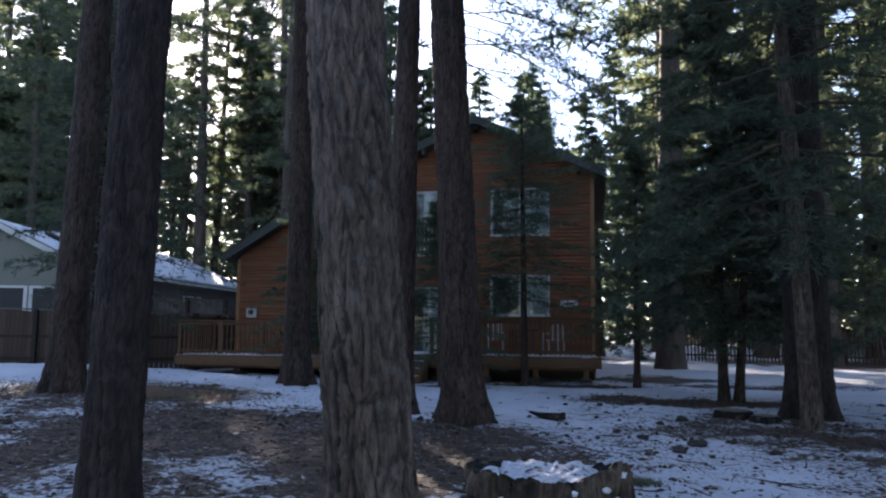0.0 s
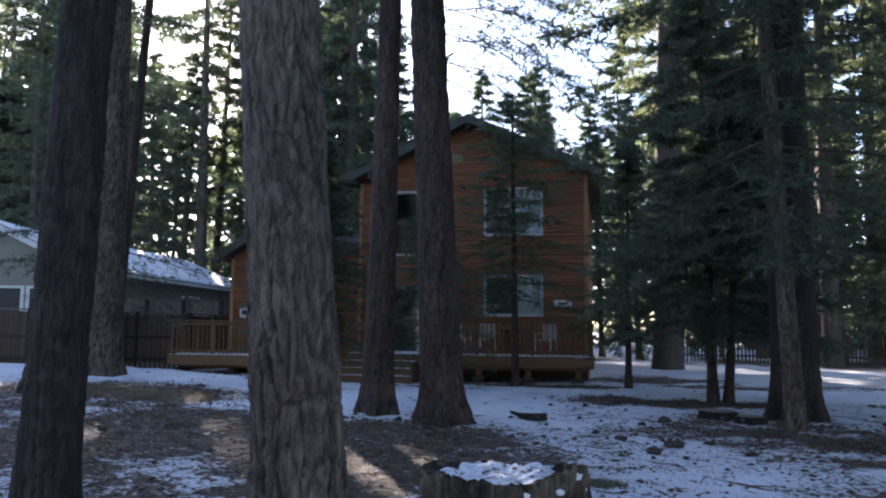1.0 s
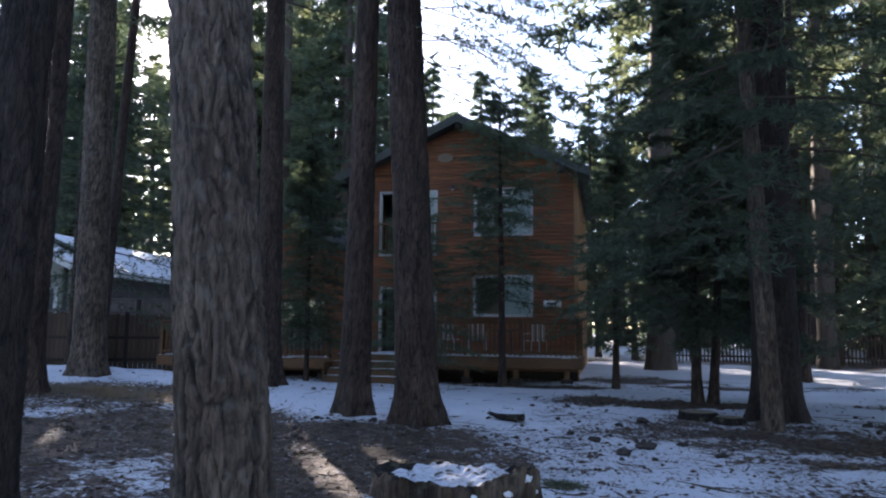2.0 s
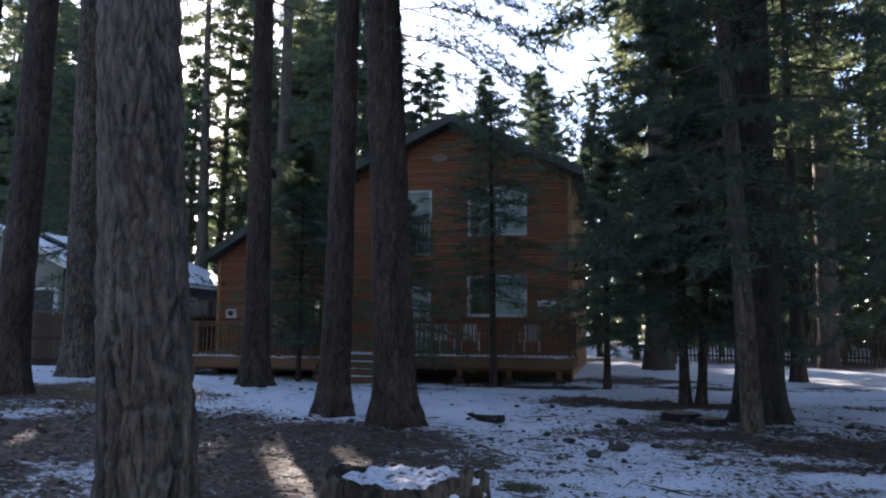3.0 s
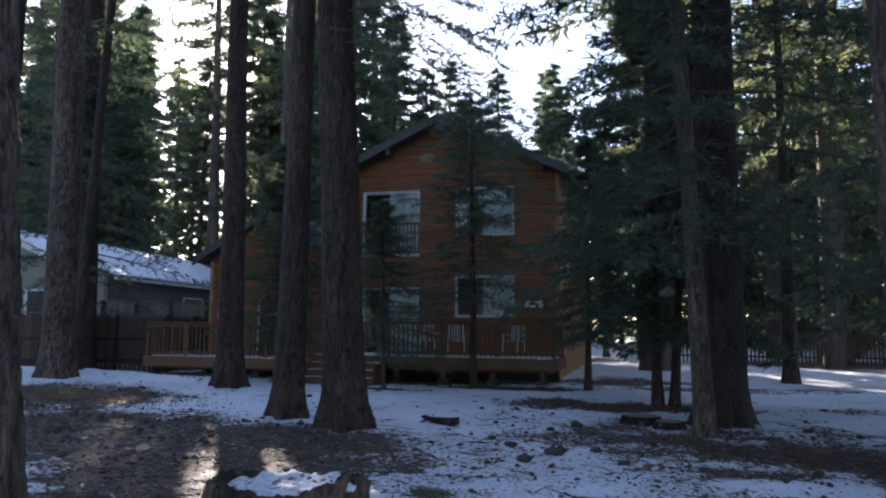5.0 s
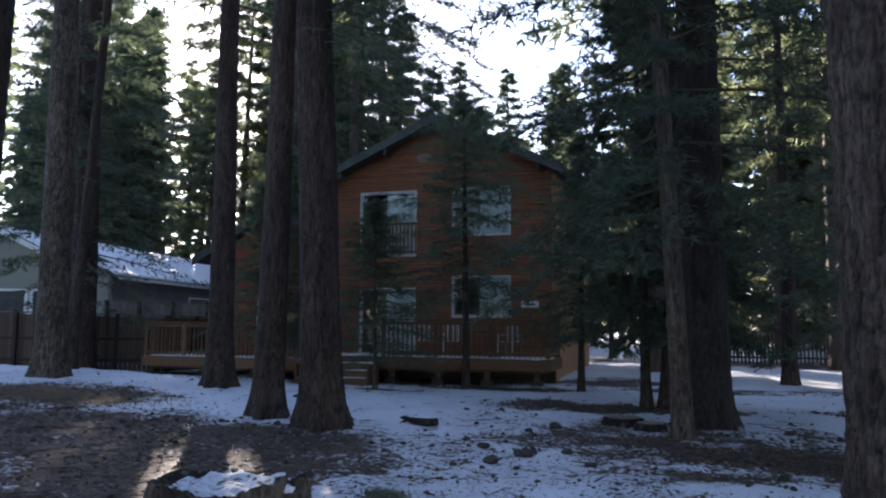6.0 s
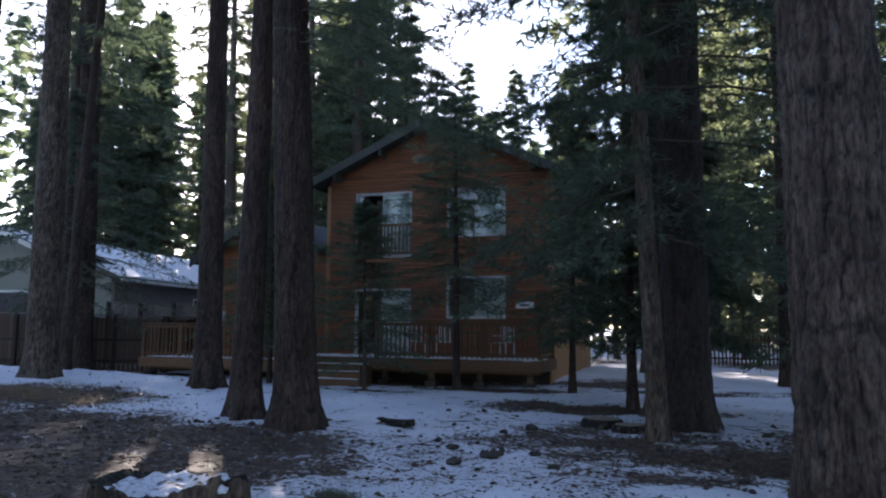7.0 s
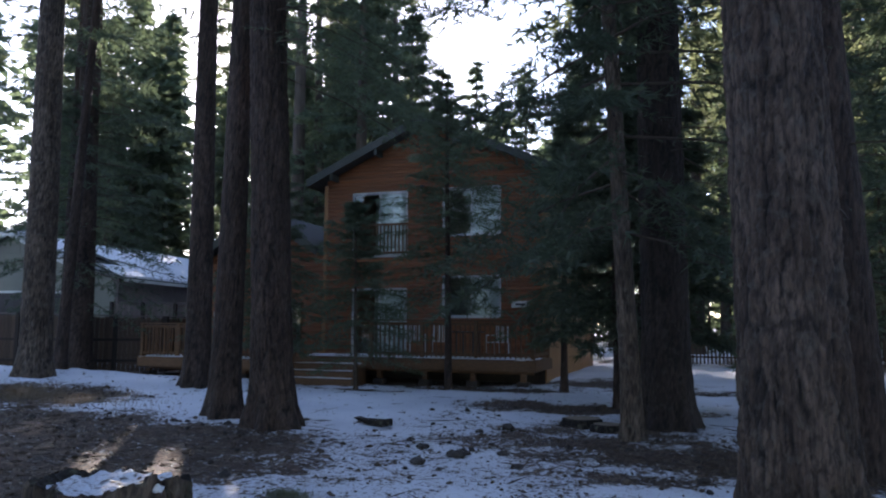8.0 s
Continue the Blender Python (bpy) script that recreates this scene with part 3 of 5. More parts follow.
KINDS = [wood_kind(51, 30, 5, 3.9, NEEDLES_PINE, 58, 0.25, 0.42, 0.36, 15, 4), wood_kind(52, 26, 3, 3.2, NEEDLES_FIR, 68, 0.42, 0.4, 0.3, 14, 4),
         wood_kind(53, 33, 11, 4.0, NEEDLES_PINE, 54, 0.25, 0.44, 0.42, 16, 4), wood_kind(54, 22, 1.5, 2.9, NEEDLES_FIR, 70, 0.42, 0.37, 0.25, 14, 4),
         wood_kind(55, 28, 8, 3.4, NEEDLES_FIR, 56, 0.3, 0.42, 0.38, 15, 4), wood_kind(56, 27, 3, 3.6, NEEDLES_DARK, 60, 0.3, 0.8, 0.35, 7, 3, 0.3, 0)]
YOUNG_FIR = wood_kind(57, 22, 1.5, 2.9, NEEDLES_FIR, 66, 0.42, 0.5, 0.25, 8, 3)


def free(x, y):
    """Not on the house, the neighbour or the yard."""
    if -14.5 < x < 3 and 20 < y < 36 or -33 < x < -15 and 18 < y < 46:
        return False
    if -21 < x < 13 and -6 < y < 30 or 4 < x < 15 and 22 < y < 41:
        return False
    if y > 20 and -0.8 < 0.842 * x + 0.539 * y < 1.8:         # the lane that the low sun looks down
        return False
    if y > 20 and -1.32 < (x - 3.5) / (y - 1.5) < -1.06:      # a clearing that the sky shows over
        return False
    return math.hypot(x, y) > 11


def plant_woods():
    rng = np.random.default_rng(77)
    # first two and last three are added against sun patches on the litter
    used, first = [(-26.6, 46.6), (-27.8, 50.4), (2.9, 29.7), (10.8, 38.7), (9.9, 34.5), (13.5, 31.0), (17.5, 30.0), (9.2, 43.5), (-29.0, 48.0), (-24.0, 48.5), (-33.0, 53.0)], set()
    fixed = len(used)
    spots = list(used)
    used = []
    while len(used) < 130:
        n = len(used)
        if n < fixed:
            x, y = spots[n]
        elif n < 50:                                         # ahead and to the left
            x, y = rng.uniform(-75, 12), rng.uniform(30, 80)
        elif n < 76:                                         # right of the view
            x, y = rng.uniform(2, 52), rng.uniform(24, 78)
        elif n < 100:                                        # towards the sun
            d, s = rng.uniform(24, 66), rng.normal(0, 8.5)
            x, y = -0.54 * d + 0.84 * s, 0.84 * d + 0.54 * s
        else:                                                # unseen, behind and beside the camera, added to block the sky
            a, d = rng.uniform(-3.6, 0.5), rng.uniform(14, 48)
            x, y = d * math.cos(a), d * math.sin(a)
        if n >= fixed and (not free(x, y) or any(math.hypot(x - p, y - q) < 2.6 for p, q in used)):
            continue
        k, size = (int(rng.integers(0, 5)), rng.uniform(0.8, 1.2)) if n < 100 else (5, rng.uniform(0.9, 1.2))
        if fixed <= n < 50:                                  # mostly tall pines with high, open crowns
            k = (0, 2, 2, 0, 2)[k]
        if n < fixed:
            k = (2, 0, 2, 2, 2, 2, 2, 2, 3, 1, 3)[n]
        way = (x - 2.3) / max(y - 1.0, 1)
        if y > 34 and -0.33 < way < 0.02:                    # low tops behind the house
            limit = rng.uniform(0.27, 0.42) * math.hypot(x - 2.3, y - 1)
            k = 3 if limit < 20 else 1
            size = limit / (22 if k == 3 else 26)
        used.append((x, y))
        m = pose(x, y, stand(x, y) - 0.05, rng.uniform(-1.5, 1.5), rng.uniform(-1.5, 1.5), rng.uniform(0, 360))
        if k in first:
            t = copy_thing(KINDS[k], m)
        else:
            first.add(k)
            t = KINDS[k]
            t.matrix_basis = m
        wide = 1.14 if n < 100 else 1.0
        t.scale = (size * wide, size * wide, size)


plant_woods()


def plant_understorey():
    """Young firs under the big ones, closing the view between the stems."""
    rng = np.random.default_rng(78)
    gaps = ((11.5, 43.5), (13.5, 46.0), (15.5, 43.0), (17.5, 47.5), (19.5, 44.0), (12.5, 50.0), (22.0, 49.0), (9.0, 45.0))
    planted = False
    for k in range(30 + len(gaps)):
        if k < 20:
            y = rng.uniform(42, 74)
            x = 2.0 + y * rng.uniform(0.04, 0.5)
        else:
            x, y = rng.uniform(-62, -2), rng.uniform(40, 62)
        size = rng.uniform(0.25, 0.55)
        if k >= 30:
            (x, y), size = gaps[k - 30], rng.uniform(0.45, 0.65)
        if not free(x, y):
            continue
        m = pose(x, y, stand(x, y) - 0.05, 0, 0, rng.uniform(0, 360))
        t = copy_thing(YOUNG_FIR, m) if planted else YOUNG_FIR
        t.matrix_basis = m
        planted = True
        t.scale = (size * 1.3, size * 1.3, size)
        tagged(t, "young fir under the taller trees", "tree", "understorey firs")


plant_understorey()


def far_woods():
    """The edge of the woods beyond, too far to count its trees."""
    rng = np.random.default_rng(91)
    crowns, stems = [], []
    for k in range(170):
        a, d = math.radians(360 * (k + rng.uniform(0, 1)) / 170), rng.uniform(82, 120)
        x, y = d * math.cos(a), d * math.sin(a)
        # the half behind the camera is unseen, added to block the low sky
        h = rng.uniform(20, 32) if y > 0 else rng.uniform(13, 19)
        if -0.33 < (x - 2.3) / max(y, 1) < 0.02 or y > 0 and -1.32 < x / y < -1.06:
            h = rng.uniform(0.2, 0.32) * d if x > -0.5 * y else rng.uniform(0.3, 0.42) * d
        v, q, lv, lf = crown_arrays(rng, z0=0.5, z1=h, rad=h * 0.13, nbr=46 if y > 0 else 20, ntw=5, nk=2, tuft=1.5, droop=0.35, width=0.34, blades=0)
        o = np.array([x, y, 0.0])
        crowns.append((v + o, q)), stems.append((lv + o, lf))
    for k in range(66):                                     # a nearer row where the woods close the view
        d, way = rng.uniform(62, 82), rng.choice([rng.uniform(-1.02, -0.76), rng.uniform(0.04, 0.7), rng.uniform(-0.54, -0.43)], p=[0.24, 0.62, 0.14])
        y = d / math.hypot(1, way)
        h = rng.uniform(20, 30)
        v, q, lv, lf = crown_arrays(rng, z0=0.8, z1=h, rad=h * 0.13, nbr=62, ntw=6, nk=3, tuft=0.9, droop=0.35, width=0.26, blades=0)
        crowns.append((v + np.array([2.3 + way * y, y, 0.0]), q))
    tagged(new("far_woods", mesh_of("far_woods", *join_arrays(*crowns), NEEDLES_FIR)), "distant edge of dense conifer woods", "woods", kind="stuff")


far_woods()

# ---- the house ----
WL = -11.68
FRONT, LEFT, RIGHT, RIDGE_X, RIDGE_Z, EAVE_Z = 23.41, -7.15, 0.10, -3.53, 8.05, 6.42
SLOPE = 0.46
OPENINGS = {  # x0, x1, z0, z1
    "slider_up": (-6.14, -4.30, 3.84, 5.86), "window_up": (-3.03, -1.26, 4.44, 5.87),
    "slider_down": (-6.10, -4.30, 0.72, 2.76), "window_down": (-3.03, -1.26, 1.92, 3.12)}


def roof_z(x):
    return RIDGE_Z - SLOPE * abs(x - RIDGE_X)


house = empty("house", ((LEFT + RIGHT) / 2, 28, 0), "two-storey house with reddish cedar lap siding and dark roof", "house")
house_inv = house.matrix_basis.inverted()


def hpart(name, bm, mat, label="", parent=None):
    """A part of the house, given in the yard's own coordinates."""
    if isinstance(bm, bmesh.types.BMesh):
        bmesh.ops.transform(bm, matrix=house_inv, verts=bm.verts)
    return part(name, bm, mat, parent or house, label)


def wall_with_holes(x0, x1, z0, z1, holes, y0, y1):
    """A wall in blocks round its openings."""
    bm = bmesh.new()
    xs = sorted({x0, x1, *(v for h in holes for v in h[:2])})
    for a, b in zip(xs, xs[1:]):
        mid, z = (a + b) / 2, z0
        for h in sorted((h for h in holes if h[0] <= mid <= h[1]), key=lambda h: h[2]):
            box(bm, a, b, y0, y1, z, h[2])
            z = h[3]
        box(bm, a, b, y0, y1, z, z1)
    return bm


holes = list(OPENINGS.values())
hpart("wall_front", wall_with_holes(LEFT, RIGHT, -0.3, 6.36, holes, FRONT + 0.03, FRONT + 0.18), SIDING)
hpart("wall_gable", prism(bmesh.new(), [(LEFT, 6.36), (RIGHT, 6.36), (RIDGE_X, roof_z(RIDGE_X) - 0.06)], FRONT + 0.03, FRONT + 0.18), SIDING)
# this side takes a paler wood in place of open skylight on it
hpart("wall_side", boxed(RIGHT - 0.15, RIGHT, FRONT + 0.18, 33.4, -0.3, 6.36), TRIM_WOOD, "side boarding, made paler for the skylight on it")
hpart("wall_side", boxed(LEFT, LEFT + 0.15, FRONT + 0.18, 33.4, -0.3, 6.36), SIDING)
hpart("wall_back", boxed(LEFT, RIGHT, 33.4, 33.55, -0.3, 6.36), SIDING)
# dark band at the wall foot, painted in for the under-deck shade
hpart("shade_band", boxed(WL - 0.02, RIGHT + 0.02, FRONT - 0.06, FRONT + 0.029, -0.3, 0.56), UNDER_DECK_SHADE, "dark band painted in for the shade under the deck")
hpart("storey_floor", boxed(LEFT + 0.16, RIGHT - 0.16, FRONT + 0.2, 33.3, 3.30, 3.55), ROOM)
hpart("room_wall", boxed(LEFT + 0.16, RIGHT - 0.16, 27.0, 27.1, 0.1, 6.3), ROOM)
hpart("room_ceiling", boxed(LEFT + 0.16, RIGHT - 0.16, FRONT + 0.2, 33.3, 6.30, 6.36), ROOM)

# roof: two thick slopes with an overhang, fascia boards along the rakes
for s in (-1, 1):
    end = 3.62 + 0.42
    prof = [(RIDGE_X, RIDGE_Z + 0.16), (RIDGE_X + s * end, RIDGE_Z + 0.16 - SLOPE * end), (RIDGE_X + s * end, RIDGE_Z - SLOPE * end - 0.02), (RIDGE_X, RIDGE_Z - 0.02)]
    r = hpart("roof_slope", prism(bmesh.new(), prof, FRONT - 0.52, 34.0), ROOFING)
    rake = [(RIDGE_X, RIDGE_Z + 0.18), (RIDGE_X + s * (end + 0.03), RIDGE_Z + 0.18 - SLOPE * (end + 0.03)), (RIDGE_X + s * (end + 0.03), RIDGE_Z - 0.09 - SLOPE * (end + 0.03)), (RIDGE_X, RIDGE_Z - 0.09)]
    hpart("fascia", prism(bmesh.new(), rake, FRONT - 0.58, FRONT - 0.525), DARK_TRIM)
    hpart("eave_board", boxed(RIDGE_X + s * end, RIDGE_X + s * (end + 0.03), FRONT - 0.52, 34.0, RIDGE_Z - SLOPE * end - 0.1, RIDGE_Z + 0.14 - SLOPE * end), DARK_TRIM)
    for k in range(3):                                      # lookouts under the overhang
        x = RIDGE_X + s * (0.12 + 1.55 * k + (0.0 if k else -0.1))
        hpart("lookout", boxed(x - 0.05, x + 0.05, FRONT - 0.5, FRONT, roof_z(x) - 0.26, roof_z(x) - 0.06), DARK_TRIM)


def siding_row(x0, x1, z, high, name="siding_board"):
    """One lapped board: thick at its lower edge."""
    bm = bmesh.new()
    prof = ((FRONT - 0.012, z), (FRONT - 0.018, z + 0.03), (FRONT - 0.010, z + high * 0.6), (FRONT + 0.012, z + high - 0.012), (FRONT + 0.029, z + high - 0.012), (FRONT + 0.029, z))
    a = [bm.verts.new((x0, y, q)) for y, q in prof]
    b = [bm.verts.new((x1, y, q)) for y, q in prof]
    bm.faces.new(a), bm.faces.new(b[::-1])
    for i in range(6):
        j = (i + 1) % 6
        bm.faces.new((a[i], b[i], b[j], a[j]))
    bmesh.ops.recalc_face_normals(bm, faces=bm.faces)
    hpart(name, bm, SIDING)


def clad(x0, x1, z0, top, holes, high=0.118):
    """Boards row by row between the corner boards, round the openings, up to the roof."""
    z = z0
    while True:
        span = [x for x in np.linspace(x0, x1, 200) if top(x) > z + high * 0.9]
        if len(span) < 4:
            return
        cuts = [(span[0], span[-1])]
        for h in holes:
            if h[2] - 0.08 < z + high * 0.6 and h[3] + 0.07 > z + high * 0.4:
                cuts = [c for a, b in cuts for c in ((a, min(b, h[0] - 0.05)), (max(a, h[1] + 0.05), b)) if c[1] - c[0] > 0.03]
        for a, b in cuts:
            siding_row(a, b, z, high)
        z += high


for x in (LEFT, RIGHT):
    hpart("corner_board", boxed(x - 0.06, x + 0.06, FRONT - 0.03, FRONT + 0.05, 0.0, 6.2, 0.008), TRIM_WOOD)


def window(h, name, blind=True, frame_mat=WHITE_FRAME):
    """A vinyl unit of two lights: frame, meeting stile, panes, and a blind behind one of them."""
    x0, x1, z0, z1 = h
    bm = bmesh.new()
    w = 0.045
    for a in ((x0 - w, x1 + w, z1, z1 + w), (x0 - w, x1 + w, z0 - w, z0), (x0 - w, x0, z0, z1), (x1, x1 + w, z0, z1)):
        box(bm, a[0], a[1], FRONT - 0.035, FRONT + 0.10, a[2], a[3], 0.006)
    root = hpart(name, bm, frame_mat, "white vinyl frame" if blind else "brown frame")
    m = (x0 + x1) / 2
    for a, b, y in ((x0, m + 0.03, 0.05), (m - 0.03, x1, 0.02)):
        sb = bmesh.new()
        t = 0.032
        for q in ((a, b, z1 - t, z1), (a, b, z0, z0 + t), (a, a + t, z0 + t, z1 - t), (b - t, b, z0 + t, z1 - t)):
            box(sb, q[0], q[1], FRONT + y, FRONT + y + 0.028, q[2], q[3])
        hpart("sash", sb, frame_mat, "", root)
        hpart("pane", boxed(a + t, b - t, FRONT + y + 0.01, FRONT + y + 0.016, z0 + t, z1 - t), GLASS, "reflecting glass", root).visible_shadow = False
    if not blind:
        return root
    cb = bmesh.new()
    n = 15
    for i in range(n):
        a = m + (x1 - m) * i / n
        box(cb, a, a + (x1 - m) / n * 0.94, FRONT + 0.13 + 0.02 * (i % 2), FRONT + 0.15 + 0.02 * (i % 2), z0 + 0.02, z1 - 0.02)
    hpart("blind", cb, CURTAIN, "pale closed vertical blind", root)
    return root


window(OPENINGS["slider_up"], "balcony_door")
window(OPENINGS["window_up"], "upper_window")
window(OPENINGS["slider_down"], "patio_door")
window(OPENINGS["window_down"], "lower_window")

# low rail across the upper door
rail = hpart("juliet_rail", boxed(-6.22, -4.22, FRONT - 0.10, FRONT - 0.04, 4.80, 4.87, 0.01), DECK_WOOD)
hpart("rail_foot", boxed(-6.22, -4.22, FRONT - 0.10, FRONT - 0.04, 3.90, 3.96, 0.01), DECK_WOOD, "", rail)
for k in range(16):
    x = -6.18 + k * 0.128
    hpart("baluster", boxed(x - 0.016, x + 0.016, FRONT - 0.088, FRONT - 0.052, 3.96, 4.80), DECK_WOOD, "", rail)

# gable ornament, wall lamps, meter box
gm = bmesh.new()
bmesh.ops.create_circle(gm, cap_ends=True, radius=0.2, segments=14, matrix=Matrix.Translation((-4.0, FRONT - 0.03, 6.93)) @ pose(0, 0, 0, 90) @ Matrix.Diagonal((1.3, 0.75, 1, 1)))
g = bmesh.ops.extrude_face_region(gm, geom=gm.faces[:])
bmesh.ops.translate(gm, vec=(0, -0.05, 0), verts=[v for v in g["geom"] if isinstance(v, bmesh.types.BMVert)])
bmesh.ops.recalc_face_normals(gm, faces=gm.faces)
thing("wall_ornament", gm, CUT_WOOD, (0, 0, 0), "oval carved plaque on the gable", "ornament")


def wall_lamp(x, z):
    bm = boxed(-0.05, 0.05, -0.03, 0.0, -0.08, 0.08, 0.01)
    root = thing("wall_lamp", bm, METAL_DARK, (x, FRONT - 0.02, z), "small dark lantern on the siding", "lamp")
    hb = bmesh.new()
    bmesh.ops.create_cone(hb, cap_ends=True, segments=10, radius1=0.08, radius2=0.04, depth=0.12, matrix=Matrix.Translation((0, -0.10, 0.02)))
    part("hood", hb, METAL_DARK, root)
    nb = bmesh.new()
    bmesh.ops.create_uvsphere(nb, u_segments=10, v_segments=6, radius=0.04, matrix=Matrix.Translation((0, -0.10, -0.06)))
    part("bulb", nb, WHITE_FRAME, root, "white glass bulb, unlit")


wall_lamp(-3.75, 5.95)
wall_lamp(-10.35, 2.72)
wall_lamp(-3.62, 2.45)
bm = boxed(-0.19, 0.19, -0.14, 0.0, -0.16, 0.16, 0.03)
mb = thing("meter_box", bm, METAL_PALE, (-11.12, FRONT - 0.02, 1.93), "pale electric meter box on the siding", "meter box")
db = bmesh.new()
bmesh.ops.create_cone(db, cap_ends=True, segments=16, radius1=0.09, radius2=0.08, depth=0.06, matrix=Matrix.Translation((0, -0.165, 0.02)) @ pose(0, 0, 0, 90))
part("dial", db, METAL_DARK, mb)
bm = boxed(-0.27, 0.27, -0.04, 0.0, -0.10, 0.10, 0.02)
wp = thing("wall_plaque", bm, PALE_TRIM, (-0.62, FRONT - 0.02, 2.28), "pale oval board on the siding by the window", "plaque")
part("mark", boxed(-0.14, 0.14, -0.045, -0.041, -0.03, 0.03), METAL_DARK, wp)

# ---- the lower wing ----
WR, WRX, WRZ, WS = LEFT - 0.07, -9.42, 5.30, 0.60


def wing_roof(x):
    return WRZ - WS * abs(x - WRX)


hpart("wing_wall", wall_with_holes(WL, WR, -0.3, 3.85, [(-9.76, -8.0, 0.72, 2.40)], FRONT + 0.03, FRONT + 0.18), SIDING)
hpart("wing_gable", prism(bmesh.new(), [(WL, 3.85), (WR, 3.85), (WRX, WRZ - 0.05)], FRONT + 0.03, FRONT + 0.18), SIDING)
hpart("wing_side_wall", boxed(WL, WL + 0.15, FRONT + 0.18, 32.0, -0.3, 3.97), SIDING)
hpart("wing_back_wall", boxed(WL + 0.15, WR, 31.85, 32.0, -0.3, 3.97), SIDING)
# wall and floor added inside the wing to keep light from the door glass
hpart("wing_room_wall", boxed(WL + 0.16, WR, 26.4, 26.5, 0.1, 3.58), ROOM)
hpart("wing_floor", boxed(WL + 0.16, WR, FRONT + 0.2, 26.39, 0.4, 0.6), ROOM)
hpart("wing_ceiling", boxed(WL + 0.15, WR, FRONT + 0.18, 31.84, 3.6, 3.8), ROOM)
for s, end in ((-1, 2.68), (1, 2.18)):
    prof = [(WRX, WRZ + 0.15), (WRX + s * end, WRZ + 0.15 - WS * end), (WRX + s * end, WRZ - 0.02 - WS * end), (WRX, WRZ - 0.02)]
    hpart("wing_roof_slope", prism(bmesh.new(), prof, FRONT - 0.48, 32.5), ROOFING)
    rake = [(WRX, WRZ + 0.17), (WRX + s * (end + 0.02), WRZ + 0.17 - WS * end), (WRX + s * (end + 0.02), WRZ - 0.12 - WS * end), (WRX, WRZ - 0.12)]
    hpart("wing_fascia", prism(bmesh.new(), rake, FRONT - 0.54, FRONT - 0.485), DARK_TRIM)
hpart("corner_board", boxed(WL - 0.06, WL + 0.06, FRONT - 0.03, FRONT + 0.05, 0.0, 3.75, 0.008), TRIM_WOOD)
window((-9.76, -8.0, 0.72, 2.40), "wing_door", False, DECK_WOOD)
hpart("door_trim", boxed(-9.86, -9.80, FRONT - 0.05, FRONT - 0.02, 0.75, 2.42), WHITE_FRAME, "white trim strip")

# ---- the deck ----
DF, DZ, DZL, DL, DR = 21.15, 0.74, 0.61, -12.50, 0.28
deck = empty("deck", (-6, 22, 0), "raised cedar deck with railing, dusted with snow", "deck")
deck_inv = deck.matrix_basis.inverted()


def dpart(name, bm, mat, label="", parent=None):
    bmesh.ops.transform(bm, matrix=deck_inv, verts=bm.verts)
    return part(name, bm, mat, parent or deck, label)


def deck_level(x):
    return DZ if x > -6.85 else DZL


for a, b in ((DL, -6.85), (-6.85, DR)):
    z = deck_level((a + b) / 2)
    n = 15
    for k in range(n):
        y = DF + (FRONT - 0.02 - DF) * k / n
        dpart("deck_board", boxed(a + 0.005, b - 0.005, y + 0.006, y + (FRONT - DF) / n - 0.002, z - 0.04, z - 0.002), DECK_WOOD)
    dpart("rim_board", boxed(a, b, DF - 0.045, DF, z - 0.31, z - 0.015, 0.006), DECK_WOOD)
    dpart("joist_beam", boxed(a + 0.1, b - 0.1, DF + 0.35, DF + 0.45, z - 0.4, z - 0.05), DECK_WOOD)
dpart("rim_board", boxed(DR, DR + 0.045, DF - 0.045, FRONT - 0.03, DZ - 0.31, DZ - 0.015, 0.006), DECK_WOOD)
dpart("rim_board", boxed(DL - 0.045, DL, DF - 0.045, FRONT, DZL - 0.31, DZL - 0.015, 0.006), DECK_WOOD)
for x in (-12.4, -10.6, -8.8, -7.2, -4.3, -2.9, -1.5, -0.1):
    dpart("pier_post", boxed(x - 0.07, x + 0.07, DF + 0.3, DF + 0.44, -0.2, deck_level(x) - 0.4), DECK_WOOD)
    dpart("pier_block", boxed(x - 0.16, x + 0.16, DF + 0.21, DF + 0.53, -0.2, 0.14, 0.02), STONE)


def railing(x0, x1, y, z, along_y=False, posts=3):
    """Posts, two rails, a flat cap and square balusters."""
    def put(name, a, b, half, za, zb, off=0.0):
        if along_y:
            return dpart(name, boxed(y - half + off, y + half + off, a, b, za, zb, 0.004), DECK_WOOD)
        return dpart(name, boxed(a, b, y - half + off, y + half + off, za, zb, 0.004), DECK_WOOD)
    for k in range(posts):
        x = x0 + (x1 - x0) * k / (posts - 1)
        put("rail_post", x - 0.05, x + 0.05, 0.05, z - 0.28, z + 1.02)
    put("cap_rail", x0 - 0.08, x1 + 0.08, 0.075, z + 1.02, z + 1.06)
    put("top_rail", x0 + 0.05, x1 - 0.05, 0.02, z + 0.90, z + 0.99)
    put("bottom_rail", x0 + 0.05, x1 - 0.05, 0.02, z + 0.08, z + 0.16)
    n = int((x1 - x0) / 0.145)
    for k in range(n):
        x = x0 + 0.1 + (x1 - x0 - 0.2) * (k + 0.5) / n
        put("baluster", x - 0.019, x + 0.019, 0.019, z + 0.03, z + 0.94, -0.04)


railing(DL + 0.06, -6.95, DF + 0.06, DZL, posts=5)
railing(-4.45, DR - 0.06, DF + 0.06, DZ, posts=4)
railing(DF + 0.12, FRONT - 0.15, DR - 0.06, DZ, True, 2)
railing(DF + 0.12, FRONT - 0.15, DL + 0.06, DZL, True, 2)


